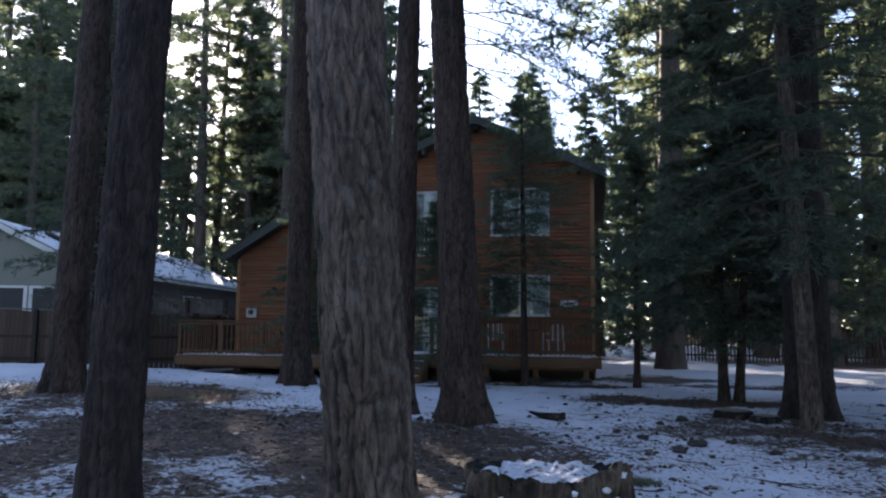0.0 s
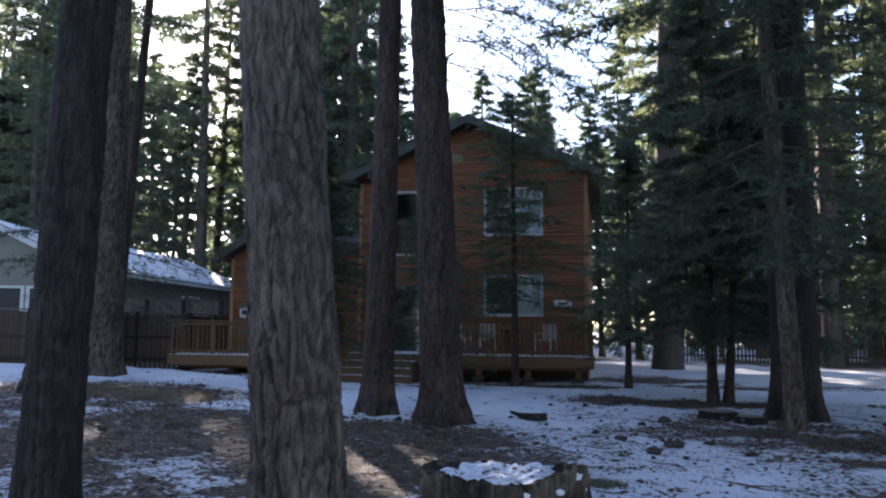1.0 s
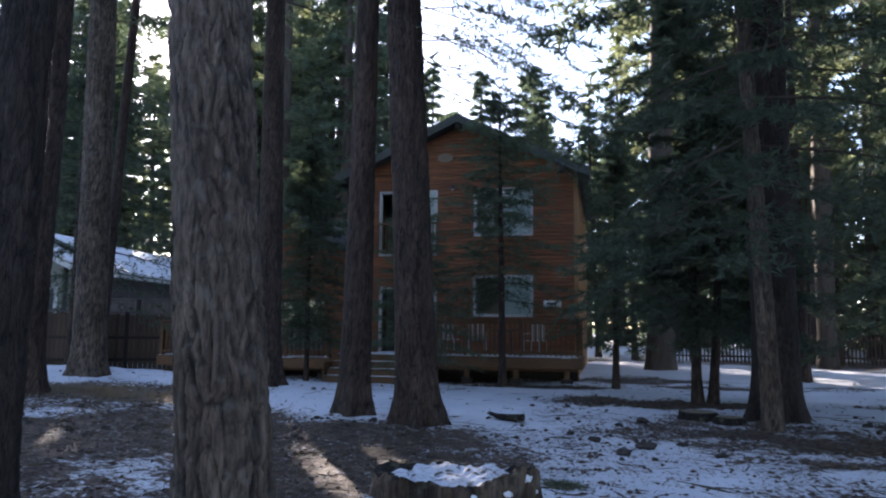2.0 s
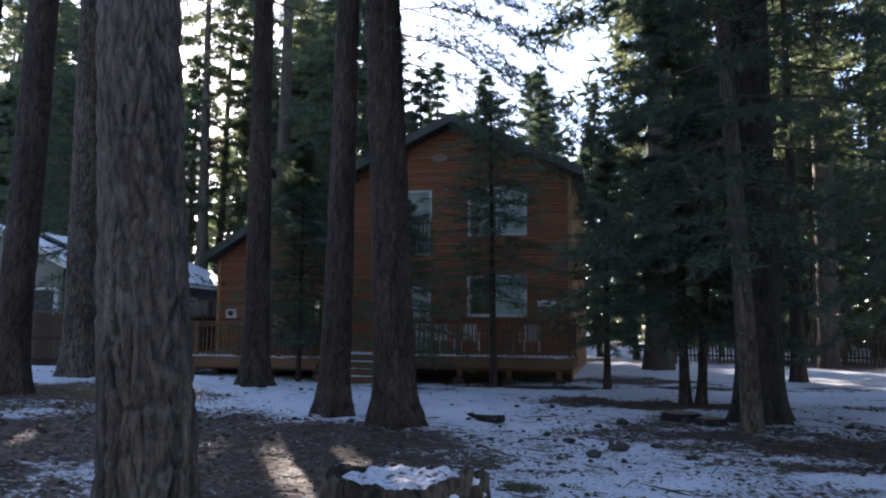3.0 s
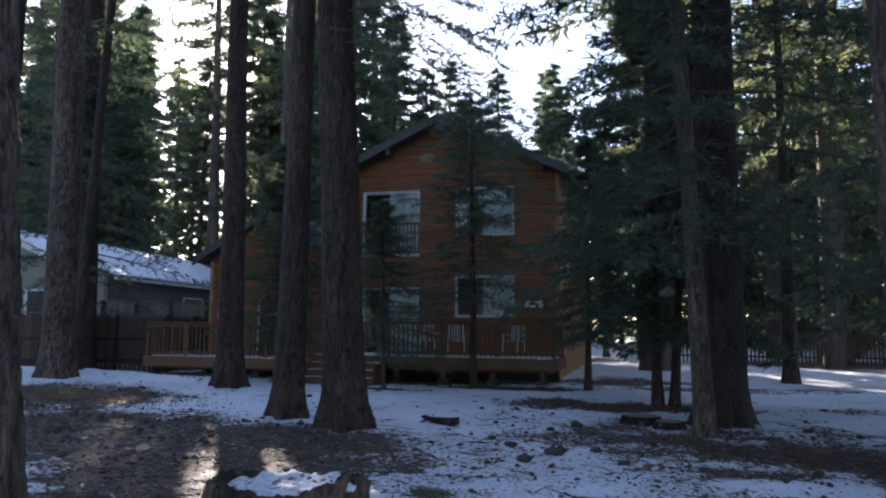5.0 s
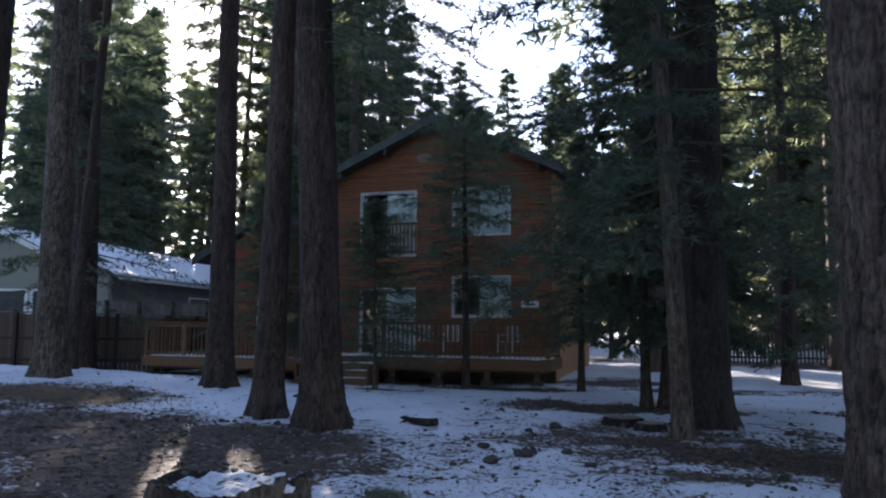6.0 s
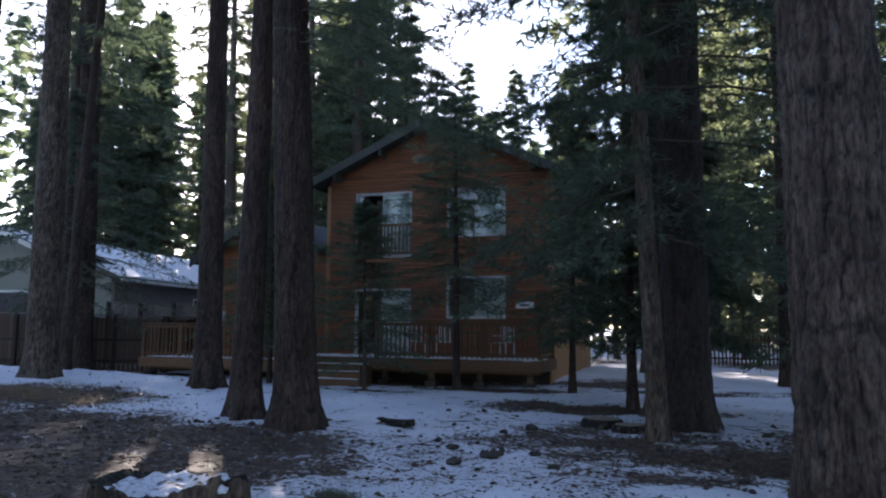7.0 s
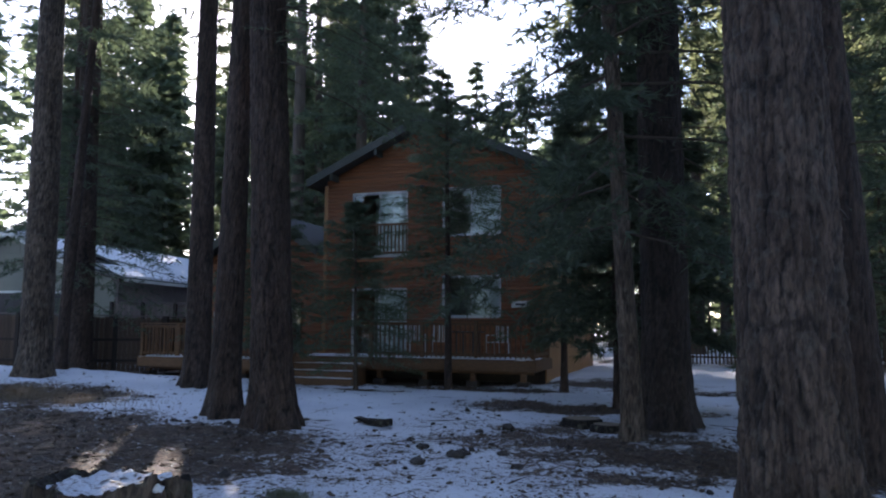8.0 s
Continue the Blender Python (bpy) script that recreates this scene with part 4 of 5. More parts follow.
def snow_strip(x0, x1, y0, y1, z, seed, label):
    """A thin ragged layer of snow."""
    n, m = max(8, int((x1 - x0) / 0.06)), max(4, int((y1 - y0) / 0.06))
    xs, ys = np.linspace(x0, x1, n), np.linspace(y0, y1, m)
    X, Y = np.meshgrid(xs, ys)
    edge = np.minimum(np.minimum(X - x0, x1 - X), np.minimum(Y - y0, y1 - Y))
    Z = z + 0.028 * np.clip(edge / 0.05, 0, 1) * (0.4 + soft_noise(X * 3, Y * 6, seed)) - 0.02 * (soft_noise(X * 1.7, Y * 4, seed + 1) > 0.72)
    idx = np.arange(n * m).reshape(m, n)
    f = np.stack([idx[:-1, :-1], idx[:-1, 1:], idx[1:, 1:], idx[1:, :-1]], -1).reshape(-1, 4)
    me = mesh_of("snow_layer", np.stack([X, Y, Z], -1).reshape(-1, 3), f, SNOW, True)
    return tagged(new("snow_layer", me), label, "snow", kind="stuff")


snow_strip(-4.35, DR - 0.02, DF - 0.04, DF + 1.2, DZ + 0.004, 41, "thin snow lying on the deck boards")
snow_strip(DL + 0.02, -6.9, DF - 0.04, DF + 0.9, DZL + 0.004, 42, "thin snow lying on the deck boards")
snow_strip(-6.75, -4.55, DF + 0.02, DF + 1.4, DZ + 0.004, 43, "snow on the deck above the steps")

# steps up to the deck
steps = empty("steps", (-5.65, 20.8, 0), "three wooden steps with snow on the treads", "steps")
for k in range(3):
    z, y = DZ - 0.19 * (k + 1), DF - 0.05 - 0.29 * (k + 1)
    part("tread", boxed(-1.08, 1.08, y - 20.8, y + 0.29 - 20.8, z - 0.04, z, 0.006), DECK_WOOD, steps)
    part("riser", boxed(-1.06, 1.06, y + 0.265 - 20.8, y + 0.289 - 20.8, z + 0.002, z + 0.148), DECK_WOOD, steps)
    snow_strip(-6.70, -4.62, y, y + 0.24, z + 0.003, 44 + k, "snow on a wooden tread")
part("riser", boxed(-1.06, 1.06, 20.25 - 20.8, 20.27 - 20.8, -0.1, 0.125), DECK_WOOD, steps)
for s in (-1, 1):
    part("stringer", prism(bmesh.new(), [(s * 1.08, -0.1), (s * 1.12, -0.1), (s * 1.12, 0.52), (s * 1.08, 0.52)], -0.52, 0.28), DECK_WOOD, steps)


# deck furniture
def patio_chair(at, turn):
    root = empty("patio_chair", at, "pale metal patio chair with slatted back, on the deck", "chair", "patio chairs", turn=turn)
    for x in (-0.24, 0.24):
        for y in (-0.22, 0.22):
            part("leg", boxed(x - 0.015, x + 0.015, y - 0.015, y + 0.015, 0, 0.43), METAL_PALE, root)
        part("arm", boxed(x - 0.02, x + 0.02, -0.22, 0.24, 0.62, 0.65, 0.005), METAL_PALE, root)
        part("arm_post", boxed(x - 0.013, x + 0.013, -0.21, -0.18, 0.43, 0.62), METAL_PALE, root)
    for k in range(6):
        y = -0.21 + 0.08 * k
        part("seat_slat", boxed(-0.23, 0.23, y - 0.03, y + 0.03, 0.43, 0.45, 0.004), METAL_PALE, root)
    for k in range(6):
        x = -0.2 + 0.08 * k
        part("back_slat", boxed(x - 0.02, x + 0.02, 0.23, 0.25, 0.45, 0.95), METAL_PALE, root)
    part("back_rail", boxed(-0.25, 0.25, 0.225, 0.255, 0.95, 0.99, 0.006), METAL_PALE, root)
    return root


patio_chair((-1.05, 22.35, DZ), -20)
patio_chair((-2.75, 22.3, DZ), 15)
patio_chair((-3.6, 22.5, DZ), 40)
table = empty("patio_table", (-1.95, 22.45, DZ), "dark metal patio table on the deck", "table")
tb = bmesh.new()
bmesh.ops.create_cone(tb, cap_ends=True, segments=28, radius1=0.5, radius2=0.5, depth=0.03, matrix=Matrix.Translation((0, 0, 0.72)))
part("tabletop", tb, METAL_DARK, table)
for a in range(4):
    x, y = 0.36 * math.cos(a * 1.571 + 0.7), 0.36 * math.sin(a * 1.571 + 0.7)
    part("leg", boxed(x - 0.018, x + 0.018, y - 0.018, y + 0.018, 0, 0.71), METAL_DARK, table)

# ---- fence towards the neighbour ----
def board_fence(line, label, boards):
    """Boards nailed to rails and posts along a line of (x, y, height)."""
    root = empty("fence", (-15, 21, 0), label, "fence")
    for (xa, ya, ha), (xb, yb, hb) in zip(line, line[1:]):
        run = math.hypot(xb - xa, yb - ya)
        turn = math.degrees(math.atan2(yb - ya, xb - xa))
        n = int(run / 0.145)
        for k in range(n):
            f = (k + 0.5) / n
            h = ha + (hb - ha) * f + 0.02 * math.sin(k * 2.7)
            ob = part("fence_board", boxed(-0.069, 0.069, 0.0, 0.02, -0.12, h), boards, root)
            ob.matrix_basis = pose(xa + (xb - xa) * f + 15, ya + (yb - ya) * f - 21, -0.05, 0, 0, turn)
        m = int(run / 2.0) + 1
        for k in range(m + 1):
            f = k / m
            ob = part("fence_post", boxed(-0.06, 0.06, 0.02, 0.13, -0.2, ha + (hb - ha) * f + 0.03), FENCE_FRAME, root)
            ob.matrix_basis = pose(xa + (xb - xa) * f + 15, ya + (yb - ya) * f - 21, 0, 0, 0, turn)
        tilt = math.degrees(math.atan2(hb - ha, run))
        for h in (0.35, 1.05):
            ob = part("fence_rail", boxed(0, run, 0.021, 0.065, h, h + 0.09), FENCE_FRAME, root)
            ob.matrix_basis = pose(xa + 15, ya - 21, 0, 0, 0, turn)
        ob = part("fence_cap", boxed(0, run, -0.03, 0.1, ha - 0.02, ha + 0.03), GREY_BOARDING, root, "pale weathered cap board")
        ob.matrix_basis = pose(xa + 15, ya - 21, 0, 0, -tilt, turn)


board_fence(((-13.7, 31.5, 1.86), (-12.85, 22.7, 1.86), (-15.6, 21.2, 1.92), (-26.0, 19.4, 2.1)), "weathered brown board fence with dark rails and posts", FENCE_WOOD)
board_fence(((-13.5, 26.0, 2.42), (-18.2, 26.0, 2.5)), "taller grey board fence beside the neighbouring house", GREY_BOARDING)

# ---- the neighbour's house ----
neighbour = empty("neighbour_house", (-18.6, 27.0, 0), "grey-green single-storey house with snow on its roof", "house", turn=17)
# local axes: x along the gable front (to the left is negative), y back along the eaves
NW, NE, NR, NLEN = -9.8, 3.05, 5.45, 8.0
NX, ns = -2.0, (5.45 - 3.05) / 4.9
part("wall_front", prism(bmesh.new(), [(NW, 0), (NX, 0), (NX, NR - 0.1 - ns * (NX - NW / 2)), (NW / 2, NR - 0.1), (NW, NE)], 0.0, 0.15), STUCCO, neighbour)
part("wall_side", boxed(NX - 0.15, NX, 0.16, NLEN, 0, NR - 0.15 - ns * (NX - NW / 2)), GREY_BOARDING, neighbour, "darker grey-brown boarding")
part("wall_side", boxed(NW, NW + 0.15, 0.16, NLEN, 0, NE), STUCCO, neighbour)
part("wall_back", boxed(NW, NX, NLEN, NLEN + 0.15, 0, NE), STUCCO, neighbour)
for s in (-1, 1):
    c, end = NW / 2, 3.35 if s > 0 else -NW / 2 + 0.5
    for nm, up, lo, mt, ya, yb in (("roof_slope", 0.12, 0.0, DARK_TRIM, -0.4, NLEN + 0.4), ("roof_snow", 0.2, 0.125, ROOF_SNOW, -0.36, NLEN + 0.3), ("rake_board", 0.09, -0.14, PALE_TRIM, -0.47, -0.41)):
        e = end - (0.06 if nm == "roof_snow" else 0)
        part(nm, prism(bmesh.new(), [(c, NR + up), (c + s * e, NR + up - ns * e), (c + s * e, NR + lo - ns * e), (c, NR + lo)], ya, yb), mt, neighbour)
    part("gutter", boxed(c + s * end, c + s * (end + 0.08), -0.4, NLEN + 0.4, NR - ns * end - 0.06, NR - ns * end + 0.08), PALE_TRIM, neighbour)
# the rear part stands further out, under one broad snowy slope; its own axes run along the eave
RZ, RS, RW, R1 = 3.48, 0.42, 4.6, 17.0
rear_axes = neighbour.matrix_basis.inverted() @ pose(-18.53, 26.9, 0, 0, 0, 8.5)


def rear(name, bm, mat, label="", parent=None):
    bmesh.ops.transform(bm, matrix=rear_axes, verts=bm.verts)
    return part(name, bm, mat, parent or neighbour, label)


rear("rear_wall", boxed(-0.6, -0.45, 0.3, R1, 0, RZ + 0.1), GREY_BOARDING, "darker grey-brown boarding")
rear("rear_wall", boxed(-2.6, -0.61, 0.3, 0.45, 0, RZ + 0.2), STUCCO)
for nm, up, lo, mt, e in (("rear_roof", 0.1, 0.0, DARK_TRIM, 0.0), ("rear_roof_snow", 0.19, 0.104, ROOF_SNOW, 0.07)):
    tall = RZ + RS * RW
    rear(nm, prism(bmesh.new(), [(-e, RZ + RS * e + up), (-e, RZ + RS * e + lo), (-RW, tall + lo), (-2 * RW, RZ + lo), (-2 * RW, RZ + up), (-RW, tall + up)], 2.2 + e, R1), mt)
    if e == 0:
        rear("eave_strip", prism(bmesh.new(), [(0.0, RZ + 0.1), (0.0, RZ), (-1.4, RZ + RS * 1.4), (-1.4, RZ + RS * 1.4 + 0.1)], 0.0, 2.198), mt)
    else:
        rear("eave_snow", prism(bmesh.new(), [(-e, RZ + RS * e + up), (-e, RZ + RS * e + lo), (-1.3, RZ + RS * 1.3 + lo), (-1.3, RZ + RS * 1.3 + up)], e, 2.25), mt)
rear("gutter", boxed(0.002, 0.1, 0.0, R1, RZ - 0.06, RZ + 0.06), PALE_TRIM)
part("gable_vent", boxed(NW / 2 - 0.3, NW / 2 + 0.3, -0.03, -0.002, 4.6, 5.1, 0.01), STUCCO, neighbour, "louvred vent")
for x0, x1 in ((-5.75, -3.85), (-3.5, -2.3)):
    wb = bmesh.new()
    for a in ((x0 - 0.14, x1 + 0.14, 2.9, 3.0), (x0 - 0.14, x1 + 0.14, 1.3, 1.4), (x0 - 0.14, x0, 1.4, 2.9), (x1, x1 + 0.14, 1.4, 2.9)):
        box(wb, a[0], a[1], -0.05, -0.002, a[2], a[3])
    w = part("window", wb, PALE_TRIM, neighbour)
    part("pane", boxed(x0, x1, -0.03, -0.01, 1.4, 2.9), METAL_DARK, w, "dark reflecting pane")
wb = bmesh.new()
for a in ((7.0, 9.2, 2.86, 2.94), (7.0, 9.2, 2.3, 2.38), (7.0, 7.08, 2.38, 2.86), (9.12, 9.2, 2.38, 2.86)):
    box(wb, -0.449, -0.40, *a)
w = rear("window", wb, PALE_TRIM)
rear("pane", boxed(-0.449, -0.42, 7.08, 9.12, 2.38, 2.86), METAL_DARK, "dark reflecting pane", w)


# ---- stump, log, stones and litter ----
def stump(at, r0, h, seed):
    """A hollow rotten stump: a broken rim, higher on one side, round a bowl of snow."""
    root = empty("tree_stump", (*at, stand(*at) - 0.03), "old rotting tree stump with snow on top", "stump")
    nu, nv = 220, 50
    th = np.linspace(0, 2 * np.pi, nu, endpoint=False)
    T, V = np.meshgrid(th, np.linspace(0, 1, nv))
    turn = T / (2 * np.pi)
    slow = soft_noise(turn * 7, 0 * T, seed)
    grain = 0.45 * soft_noise(turn * 17 + 0.8 * slow, V * 2.6, seed + 7) + 0.55 * soft_noise(turn * 46 + 1.5 * soft_noise(turn * 12, V * 3, seed + 2), V * 2.2, seed + 1)
    split = np.clip(1 - np.abs(soft_noise(turn * 15 + 0.7 * slow, V * 1.3, seed + 4) - 0.5) / 0.09, 0, 1)
    gap = np.abs((T + 0.25 + np.pi) % (2 * np.pi) - np.pi)
    front = np.abs((T - 4.75 + np.pi) % (2 * np.pi) - np.pi)
    top = h * (0.9 + 0.17 * np.exp(-(gap / 0.42) ** 2) - 0.13 * np.exp(-(front / 0.55) ** 2) - 0.15 * np.exp(-((T - 1.7) / 0.8) ** 2) + 0.14 * (slow - 0.5) + 0.2 * (soft_noise(turn * 30, 0 * T, seed + 6) - 0.5) + 0.1 * (hashed(np.floor(turn * 60), 0 * T, seed) - 0.5))
    Z = V * top
    R = r0 * (1.0 + 0.28 * np.exp(-Z / 0.13) * (0.7 + 0.4 * np.cos(5 * T + 1)) - 0.04 * V) + 0.15 * (grain - 0.5) - 0.08 * split + 0.07 * (slow - 0.5)
    X, Y = R * np.cos(T) * 1.30, R * np.sin(T) * 0.92
    idx = np.arange(nu * nv).reshape(nv, nu)
    nx = np.roll(idx, -1, 1)
    f = np.stack([idx[:-1], nx[:-1], nx[1:], idx[1:]], -1).reshape(-1, 4)
    me = mesh_of("stump_wall", np.stack([X, Y, Z], -1).reshape(-1, 3), f, STUMP_BARK, True)
    # splits are darkened in colour like the furrows of the trunks
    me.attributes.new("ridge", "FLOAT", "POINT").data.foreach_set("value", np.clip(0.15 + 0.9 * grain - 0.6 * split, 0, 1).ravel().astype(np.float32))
    part("stump_wall", me, None, root)
    rings = np.linspace(1.0, 0.02, 22)
    tx, rr = np.meshgrid(th, rings)
    cx, cy = X[-1][None] * rr * 0.998, Y[-1][None] * rr * 0.998
    edge = np.clip((rr - 0.72) / 0.2, 0, 1)
    bowl = h * (0.68 + 0.07 * np.sin(tx) * rr) + 0.03 * (soft_noise(cx * 6, cy * 6, seed + 3) - 0.5)
    zz = Z[-1][None, :] * edge + bowl * (1 - edge) + 0.03 * (soft_noise(tx * 14, rr * 9, seed + 8) - 0.5) * np.clip((rr - 0.7) / 0.2, 0, 1)
    i2 = np.arange(nu * 22).reshape(22, nu)
    n2 = np.roll(i2, -1, 1)
    f = np.stack([i2[:-1], n2[:-1], n2[1:], i2[1:]], -1).reshape(-1, 4)
    part("stump_top", mesh_of("stump_top", np.stack([cx, cy, zz - 0.004], -1).reshape(-1, 3), f, STUMP_BARK, True), None, root)
    sel = rings < 0.95
    cz = bowl[sel] + 0.02 + 0.025 * np.clip(np.sin(tx[sel]), 0, 1) * rr[sel] + 0.05 * (soft_noise(cx[sel] * 14, cy[sel] * 14, seed + 5) - 0.5)
    k = sel.sum()
    i3 = np.arange(nu * k).reshape(k, nu)
    n3 = np.roll(i3, -1, 1)
    f = np.stack([i3[:-1], n3[:-1], n3[1:], i3[1:]], -1).reshape(-1, 4)
    me = mesh_of("snow_layer", np.stack([cx[sel], cy[sel], cz], -1).reshape(-1, 3), f, GROUND, True)
    me.attributes.new("litter", "FLOAT", "POINT").data.foreach_set("value", np.full(len(me.vertices), 0.36, np.float32))
    ob = new("snow_layer", me)
    ob.matrix_basis = root.matrix_basis.copy()
    tagged(ob, "snow lying in the hollow of the stump", "snow", kind="stuff")
    # snow caught in the splits of the broken side
    rng = np.random.default_rng(seed)
    for a, v in ((5.55, 0.72), (5.75, 0.5), (5.95, 0.8), (5.35, 0.45), (6.1, 0.35), (5.1, 0.8), (5.65, 0.25), (4.2, 0.5), (6.2, 0.62)):
        i, j = int(a / (2 * np.pi) * nu) % nu, int(v * (nv - 1))
        s = 0.022 + 0.025 * rng.uniform()
        cl = bmesh.new()
        m = Matrix.Translation((X[j, i] * 0.99, Y[j, i] * 0.99, Z[j, i])) @ Matrix.Diagonal((1.4 * s, s, 0.8 * s, 1))
        r = bmesh.ops.create_icosphere(cl, subdivisions=2, radius=1.0, matrix=m)
        for q in r["verts"]:
            q.co += Vector(rng.uniform(-0.3, 0.3, 3)) * s
        part("snow_crust", cl, SNOW, root, "snow caught in the rotten wood")
    return root


stump((-0.22, 6.9), 0.55, 0.475, 61)


def lump(rng, size, flat=0.6):
    """A rough stone or clod."""
    bm = bmesh.new()
    bmesh.ops.create_icosphere(bm, subdivisions=2, radius=1.0)
    o = Vector(rng.uniform(0, 50, 3))
    for v in bm.verts:
        d = v.co.normalized()
        v.co = d * (0.75 + 0.5 * noise.noise(d * 1.3 + o) + 0.2 * noise.noise(d * 3.5 + o))
        v.co.z *= flat
        v.co *= size
    return bm


STONES = ((1.57, 13.22, 0.13), (1.50, 10.82, 0.14), (1.24, 10.2, 0.12), (1.61, 10.95, 0.07), (0.50, 11.84, 0.08), (1.2, 12.9, 0.08),
          (0.85, 11.4, 0.11), (2.0, 11.2, 0.10), (2.4, 10.4, 0.09), (0.2, 13.6, 0.06), (-0.4, 15.2, 0.06), (1.0, 14.8, 0.05), (0.9, 16.5, 0.06),
          (5.0, 13.6, 0.09), (5.6, 13.2, 0.08), (5.2, 14.9, 0.06), (-4.0, 15.2, 0.08), (-5.2, 15.9, 0.07), (-4.3, 11.2, 0.09), (-3.2, 10.4, 0.07))
srng = np.random.default_rng(5)
for x, y, s in STONES:
    thing("stone", lump(srng, s), STONE, (x, y, stand(x, y) + s * 0.25), "dark rough stone lying on the snow", "stone", "stones in the yard", turn=srng.uniform(0, 360))


def scatter_clods(n, seed):
    """Dark clods and cones lying about, most of them where litter shows; a few shapes, turned and sized."""
    rng = np.random.default_rng(seed)
    shapes = []
    while n:
        x, y = rng.uniform(-7.5, 7.0), rng.uniform(8.6, 15.5)
        if rng.uniform() > 0.06 + float(lay(np.array([x]), np.array([y]))[1][0]) or math.hypot(x + 0.2, y - 6.9) < 1.2:
            continue
        n -= 1
        m = pose(x, y, stand(x, y) + 0.012, rng.uniform(-20, 20), rng.uniform(-20, 20), rng.uniform(0, 360)) @ Matrix.Scale(float(rng.uniform(0.55, 1.25)), 4)
        if len(shapes) < 6:
            ob = thing("clod", lump(rng, 0.062, 0.75), STONE, (0, 0, 0), "dark clod of bark and earth on the ground", "clod", "clods in the yard")
            shapes.append(ob)
        else:
            ob = copy_thing(shapes[int(rng.integers(0, 6))], m)
        ob.matrix_basis = m


scatter_clods(85, 86)

lb = bmesh.new()
prism(lb, [(-0.33, 0.10), (-0.28, 0.115), (-0.18, 0.09), (0.0, 0.085), (0.16, 0.085), (0.29, 0.10), (0.30, -0.01), (0.10, -0.02), (-0.10, 0.0), (-0.22, 0.05)], -0.09, 0.09)
bmesh.ops.bevel(lb, geom=lb.edges[:], offset=0.012, segments=1, affect="EDGES")
thing("log_piece", lb, STUMP_BARK, (-0.60, 13.0, stand(-0.6, 13.0) + 0.02), "short split piece of dark log on the snow", "log", turn=2)


def low_stump(x, y, r, h, seed):
    rng = np.random.default_rng(seed)
    bm = bmesh.new()
    bmesh.ops.create_cone(bm, cap_ends=True, segments=26, radius1=r * 1.15, radius2=r, depth=h, matrix=Matrix.Translation((0, 0, h / 2)))
    for v in bm.verts:
        a = math.atan2(v.co.y, v.co.x)
        v.co.xy *= 1 + 0.07 * math.sin(5 * a + seed) + rng.uniform(-0.03, 0.03)
        v.co.z += rng.uniform(-0.012, 0.012)
    root = thing("low_stump", bm, STUMP_BARK, (x, y, stand(x, y) - 0.03), "low sawn stump among needle litter", "stump", "low stumps")
    cb = bmesh.new()
    bmesh.ops.create_circle(cb, cap_ends=True, radius=r * 0.9, segments=20, matrix=Matrix.Translation((0, 0, h + 0.014)))
    part("cut_face", cb, CUT_WOOD, root)


low_stump(2.55, 14.3, 0.32, 0.14, 3)
low_stump(3.0, 13.9, 0.24, 0.13, 4)


def tuft_patch(name, mat, n, cx, cy, rx, ry, h, seed, label, category, flat=0.3):
    """Thin blades standing out of the ground."""
    rng = np.random.default_rng(seed)
    a, q = rng.uniform(0, 6.28, n), np.abs(rng.normal(0, 0.62, n))
    x, y = cx + rx * q * np.cos(a), cy + ry * q * np.sin(a)
    z = lay(x, y)[0]
    t = rng.uniform(0, 6.28, n)
    d = np.stack([np.cos(t), np.sin(t), 0 * t], -1)
    hh = h * rng.uniform(0.4, 1.2, n)
    b = np.stack([x, y, z - 0.01], -1)
    w = 0.004 + 0.006 * rng.uniform(0, 1, n)
    tip = b + d * (hh * rng.uniform(flat, 1.2, n))[:, None] + np.array([0, 0, 1.0]) * hh[:, None]
    s = np.stack([-np.sin(t), np.cos(t), 0 * t], -1) * w[:, None]
    v = np.stack([b - s, b + s, tip], 1).reshape(-1, 3)
    return tagged(new(name, mesh_of(name, v, np.arange(3 * n).reshape(-1, 3), mat)), label, category, kind="stuff")


tuft_patch("dry_grass", DRY_GRASS, 16000, -8.2, 12.9, 2.2, 1.0, 0.075, 71, "flattened dry brown grass showing through snow", "grass", 0.6)
tuft_patch("moss_clump", MOSS, 2600, 0.62, 8.3, 0.17, 0.13, 0.06, 72, "pale green moss clump on the snow", "moss")


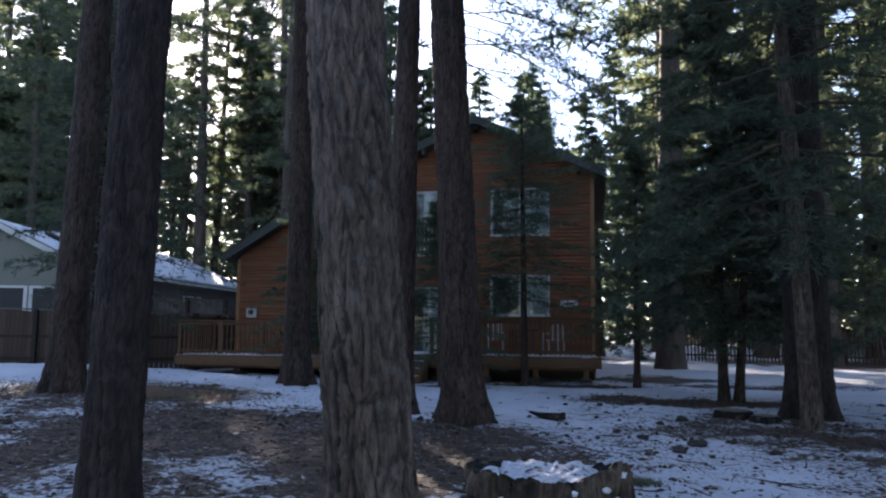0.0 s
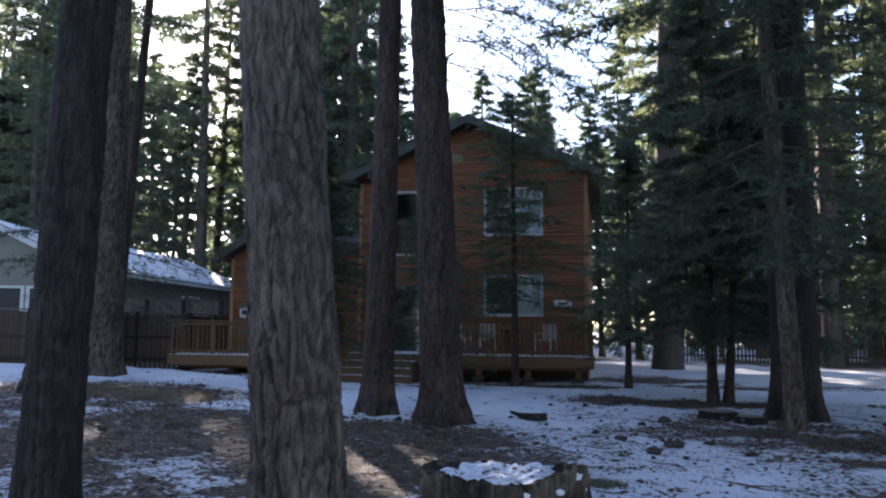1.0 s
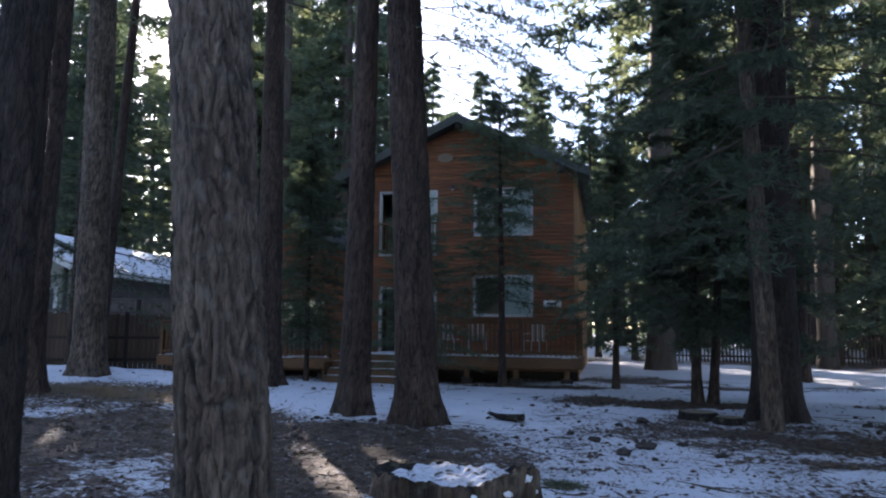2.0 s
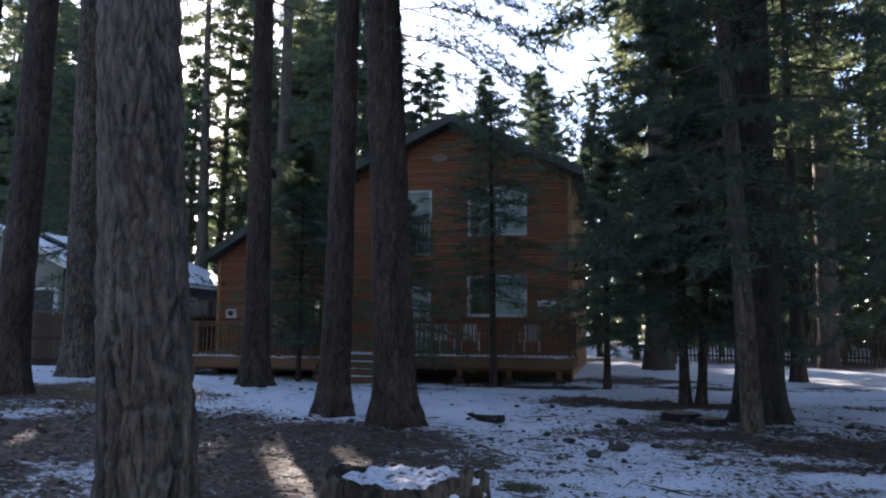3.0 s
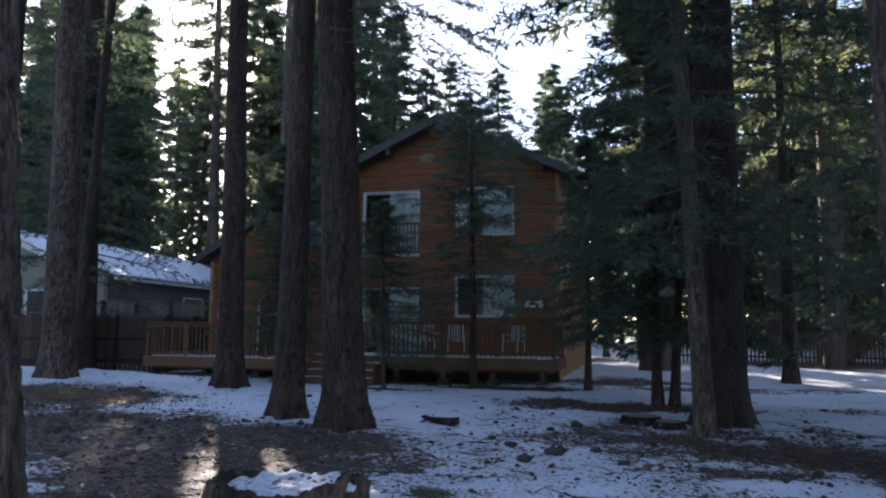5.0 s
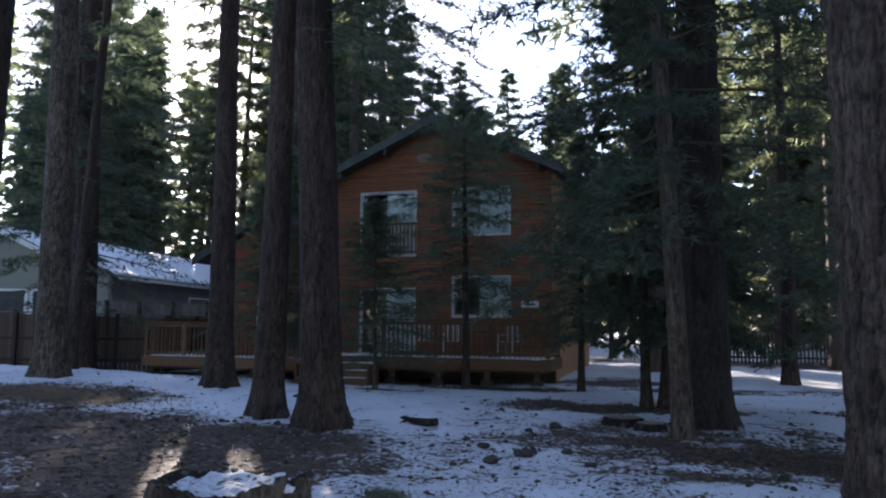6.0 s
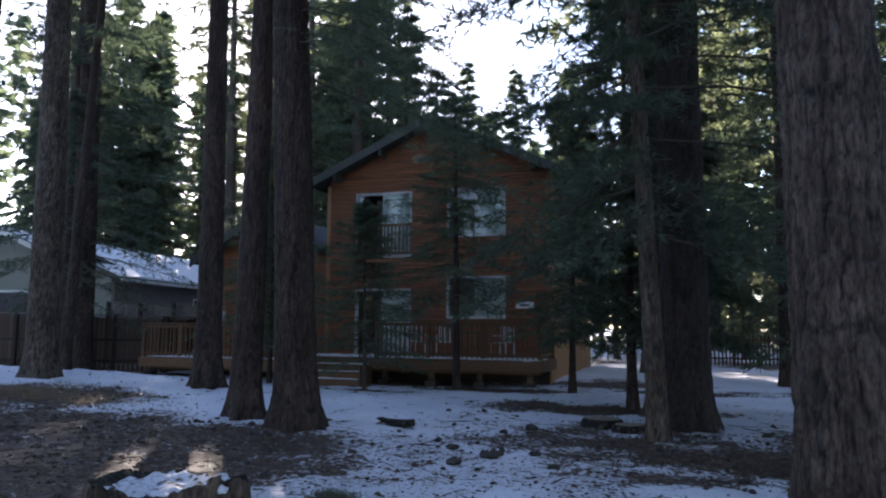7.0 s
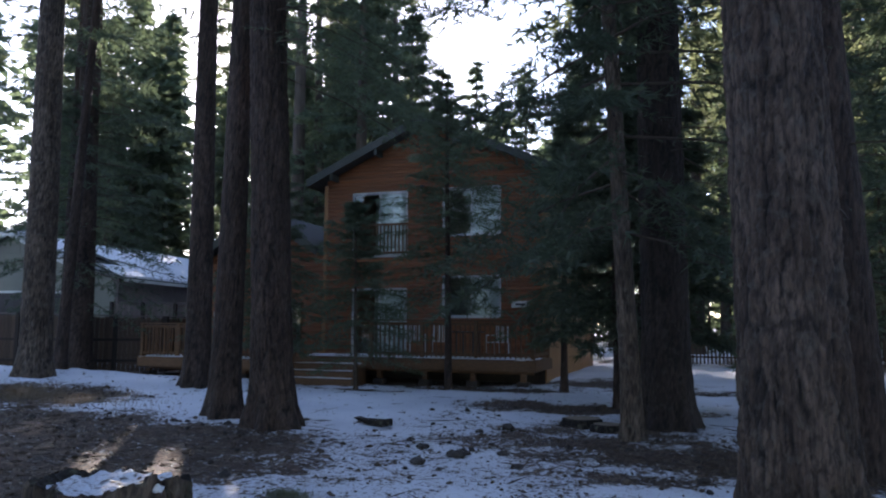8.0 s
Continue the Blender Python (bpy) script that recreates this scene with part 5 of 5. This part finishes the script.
def scatter_litter(n, seed):
    """Cones, bark chips and twigs, strewn most where litter shows."""
    rng = np.random.default_rng(seed)
    x, y = rng.uniform(-12, 8, n * 6), rng.uniform(5, 22, n * 6)
    w = lay(x, y)[1]
    keep = rng.uniform(0, 1, n * 6) < 0.014 + 0.5 * np.clip(w, 0, 1)
    x, y = x[keep][:n], y[keep][:n]
    k = len(x)
    z = lay(x, y)[0]
    size = rng.lognormal(-4.15, 0.5, k)
    long = np.where(rng.uniform(0, 1, k) < 0.35, rng.uniform(3, 8, k), rng.uniform(0.9, 1.8, k))
    thin = np.where(long > 2.5, 0.28, 0.75)
    t = rng.uniform(0, 6.28, k)
    ax, pd = np.stack([np.cos(t), np.sin(t), rng.normal(0, 0.01, k)], -1), np.stack([-np.sin(t), np.cos(t), 0 * t], -1)
    up = np.array([0, 0, 1.0])
    c = np.stack([x, y, z + size * thin * 0.35], -1)
    L, W, H = (size * long)[:, None], (size * thin)[:, None], (size * thin * 0.8)[:, None]
    jig = lambda: rng.uniform(0.6, 1.3, (k, 1))
    v = np.stack([c - ax * L * jig(), c + pd * W * jig() - ax * L * 0.3, c + up * H * jig(), c - pd * W * jig() + ax * L * 0.2, c - up * H * jig(), c + ax * L * jig()], 1).reshape(-1, 3)
    tri = np.array([(0, 1, 2), (0, 2, 3), (0, 3, 4), (0, 4, 1), (5, 2, 1), (5, 3, 2), (5, 4, 3), (5, 1, 4)])
    f = (np.arange(k)[:, None, None] * 6 + tri[None]).reshape(-1, 3)
    tagged(new("forest_litter", mesh_of("forest_litter", v, f, LITTER_BITS)), "scattered cones, bark chips and twigs on the ground", "litter", kind="stuff")


scatter_litter(20000, 81)


def scatter_straw(n, seed):
    """Long fallen needles in flat bundles, pale and dark, thick on the litter and thin on the snow."""
    rng = np.random.default_rng(seed)
    x, y = rng.uniform(-11, 8, n * 5), rng.uniform(4.5, 16, n * 5)
    keep = rng.uniform(0, 1, n * 5) < 0.012 + 0.6 * np.clip(lay(x, y)[1], 0, 1)
    x, y = x[keep][:n], y[keep][:n]
    k = len(x)
    z, t, size = lay(x, y)[0] + rng.uniform(0.004, 0.02, k), rng.uniform(0, 6.28, k), rng.uniform(0.04, 0.13, k)
    ax, pd = np.stack([np.cos(t), np.sin(t), rng.normal(0, 0.12, k)], -1) * size[:, None], np.stack([-np.sin(t), np.cos(t), 0 * t], -1) * rng.uniform(0.002, 0.005, (k, 1))
    c = np.stack([x, y, z], -1)
    v = np.stack([c - ax - pd, c - ax + pd, c + ax], 1).reshape(-1, 3)
    tagged(new("fallen_needles", mesh_of("fallen_needles", v, np.arange(3 * k).reshape(-1, 3), DRY_GRASS)), "fallen pine needles strewn over litter and snow", "needles", kind="stuff")


scatter_straw(30000, 84)

def fallen_branches(n, seed):
    """Thin bent branches lying on the litter."""
    rng = np.random.default_rng(seed)
    x, y = rng.uniform(-11, 7, n * 8), rng.uniform(5.5, 17, n * 8)
    keep = rng.uniform(0, 1, n * 8) < 0.03 + 0.6 * np.clip(lay(x, y)[1], 0, 1)
    x, y = x[keep][:n], y[keep][:n]
    k = len(x)
    t, L, r = rng.uniform(0, 6.28, k), rng.lognormal(-0.9, 0.6, k), rng.uniform(0.003, 0.009, k)
    bend = rng.normal(0, 0.35, (k, 5)).cumsum(1)
    pts = [np.stack([x, y], -1)]
    for i in range(5):
        a = t + bend[:, i]
        pts.append(pts[-1] + np.stack([np.cos(a), np.sin(a)], -1) * (L / 5)[:, None])
    rings = []
    for i, p in enumerate(pts):
        z = lay(p[:, 0], p[:, 1])[0] + 0.012 + 0.01 * rng.uniform(0, 1, k)
        a = t + bend[:, min(i, 4)]
        rr = r * (1.1 - 0.16 * i)
        for c, u in ((1, 0), (-0.5, 0.87), (-0.5, -0.87)):
            rings.append(np.stack([p[:, 0] - np.sin(a) * rr * u, p[:, 1] + np.cos(a) * rr * u, z + rr * c], -1))
    v = np.stack(rings, 1).reshape(-1, 3)
    i = np.arange(k * 18).reshape(k, 6, 3)
    j = np.roll(i, -1, 2)
    f = np.stack([i[:, :-1], j[:, :-1], j[:, 1:], i[:, 1:]], -1).reshape(-1, 4)
    tagged(new("fallen_branches", mesh_of("fallen_branches", v, f, LITTER_BITS)), "thin fallen branches lying on the litter", "branches", kind="stuff")


fallen_branches(420, 83)

# ---- far fence and posts on the open side ----
far_fence = empty("picket_fence", (9, 37, 0), "thin brown picket fence at the far edge of the yard", "fence")
for k in range(130):
    x = -5.6 + k * 0.16
    part("picket", boxed(x - 0.035, x + 0.035, -0.01, 0.01, 0.05, 1.35 + 0.05 * math.sin(k * 1.9)), FENCE_WOOD, far_fence)
for z in (0.3, 1.1):
    part("fence_rail", boxed(-5.7, 15.3, 0.011, 0.05, z, z + 0.08), FENCE_WOOD, far_fence)
for k in range(9):
    part("fence_post", boxed(-5.7 + k * 2.6, -5.58 + k * 2.6, 0.051, 0.16, -0.1, 1.5), FENCE_WOOD, far_fence)

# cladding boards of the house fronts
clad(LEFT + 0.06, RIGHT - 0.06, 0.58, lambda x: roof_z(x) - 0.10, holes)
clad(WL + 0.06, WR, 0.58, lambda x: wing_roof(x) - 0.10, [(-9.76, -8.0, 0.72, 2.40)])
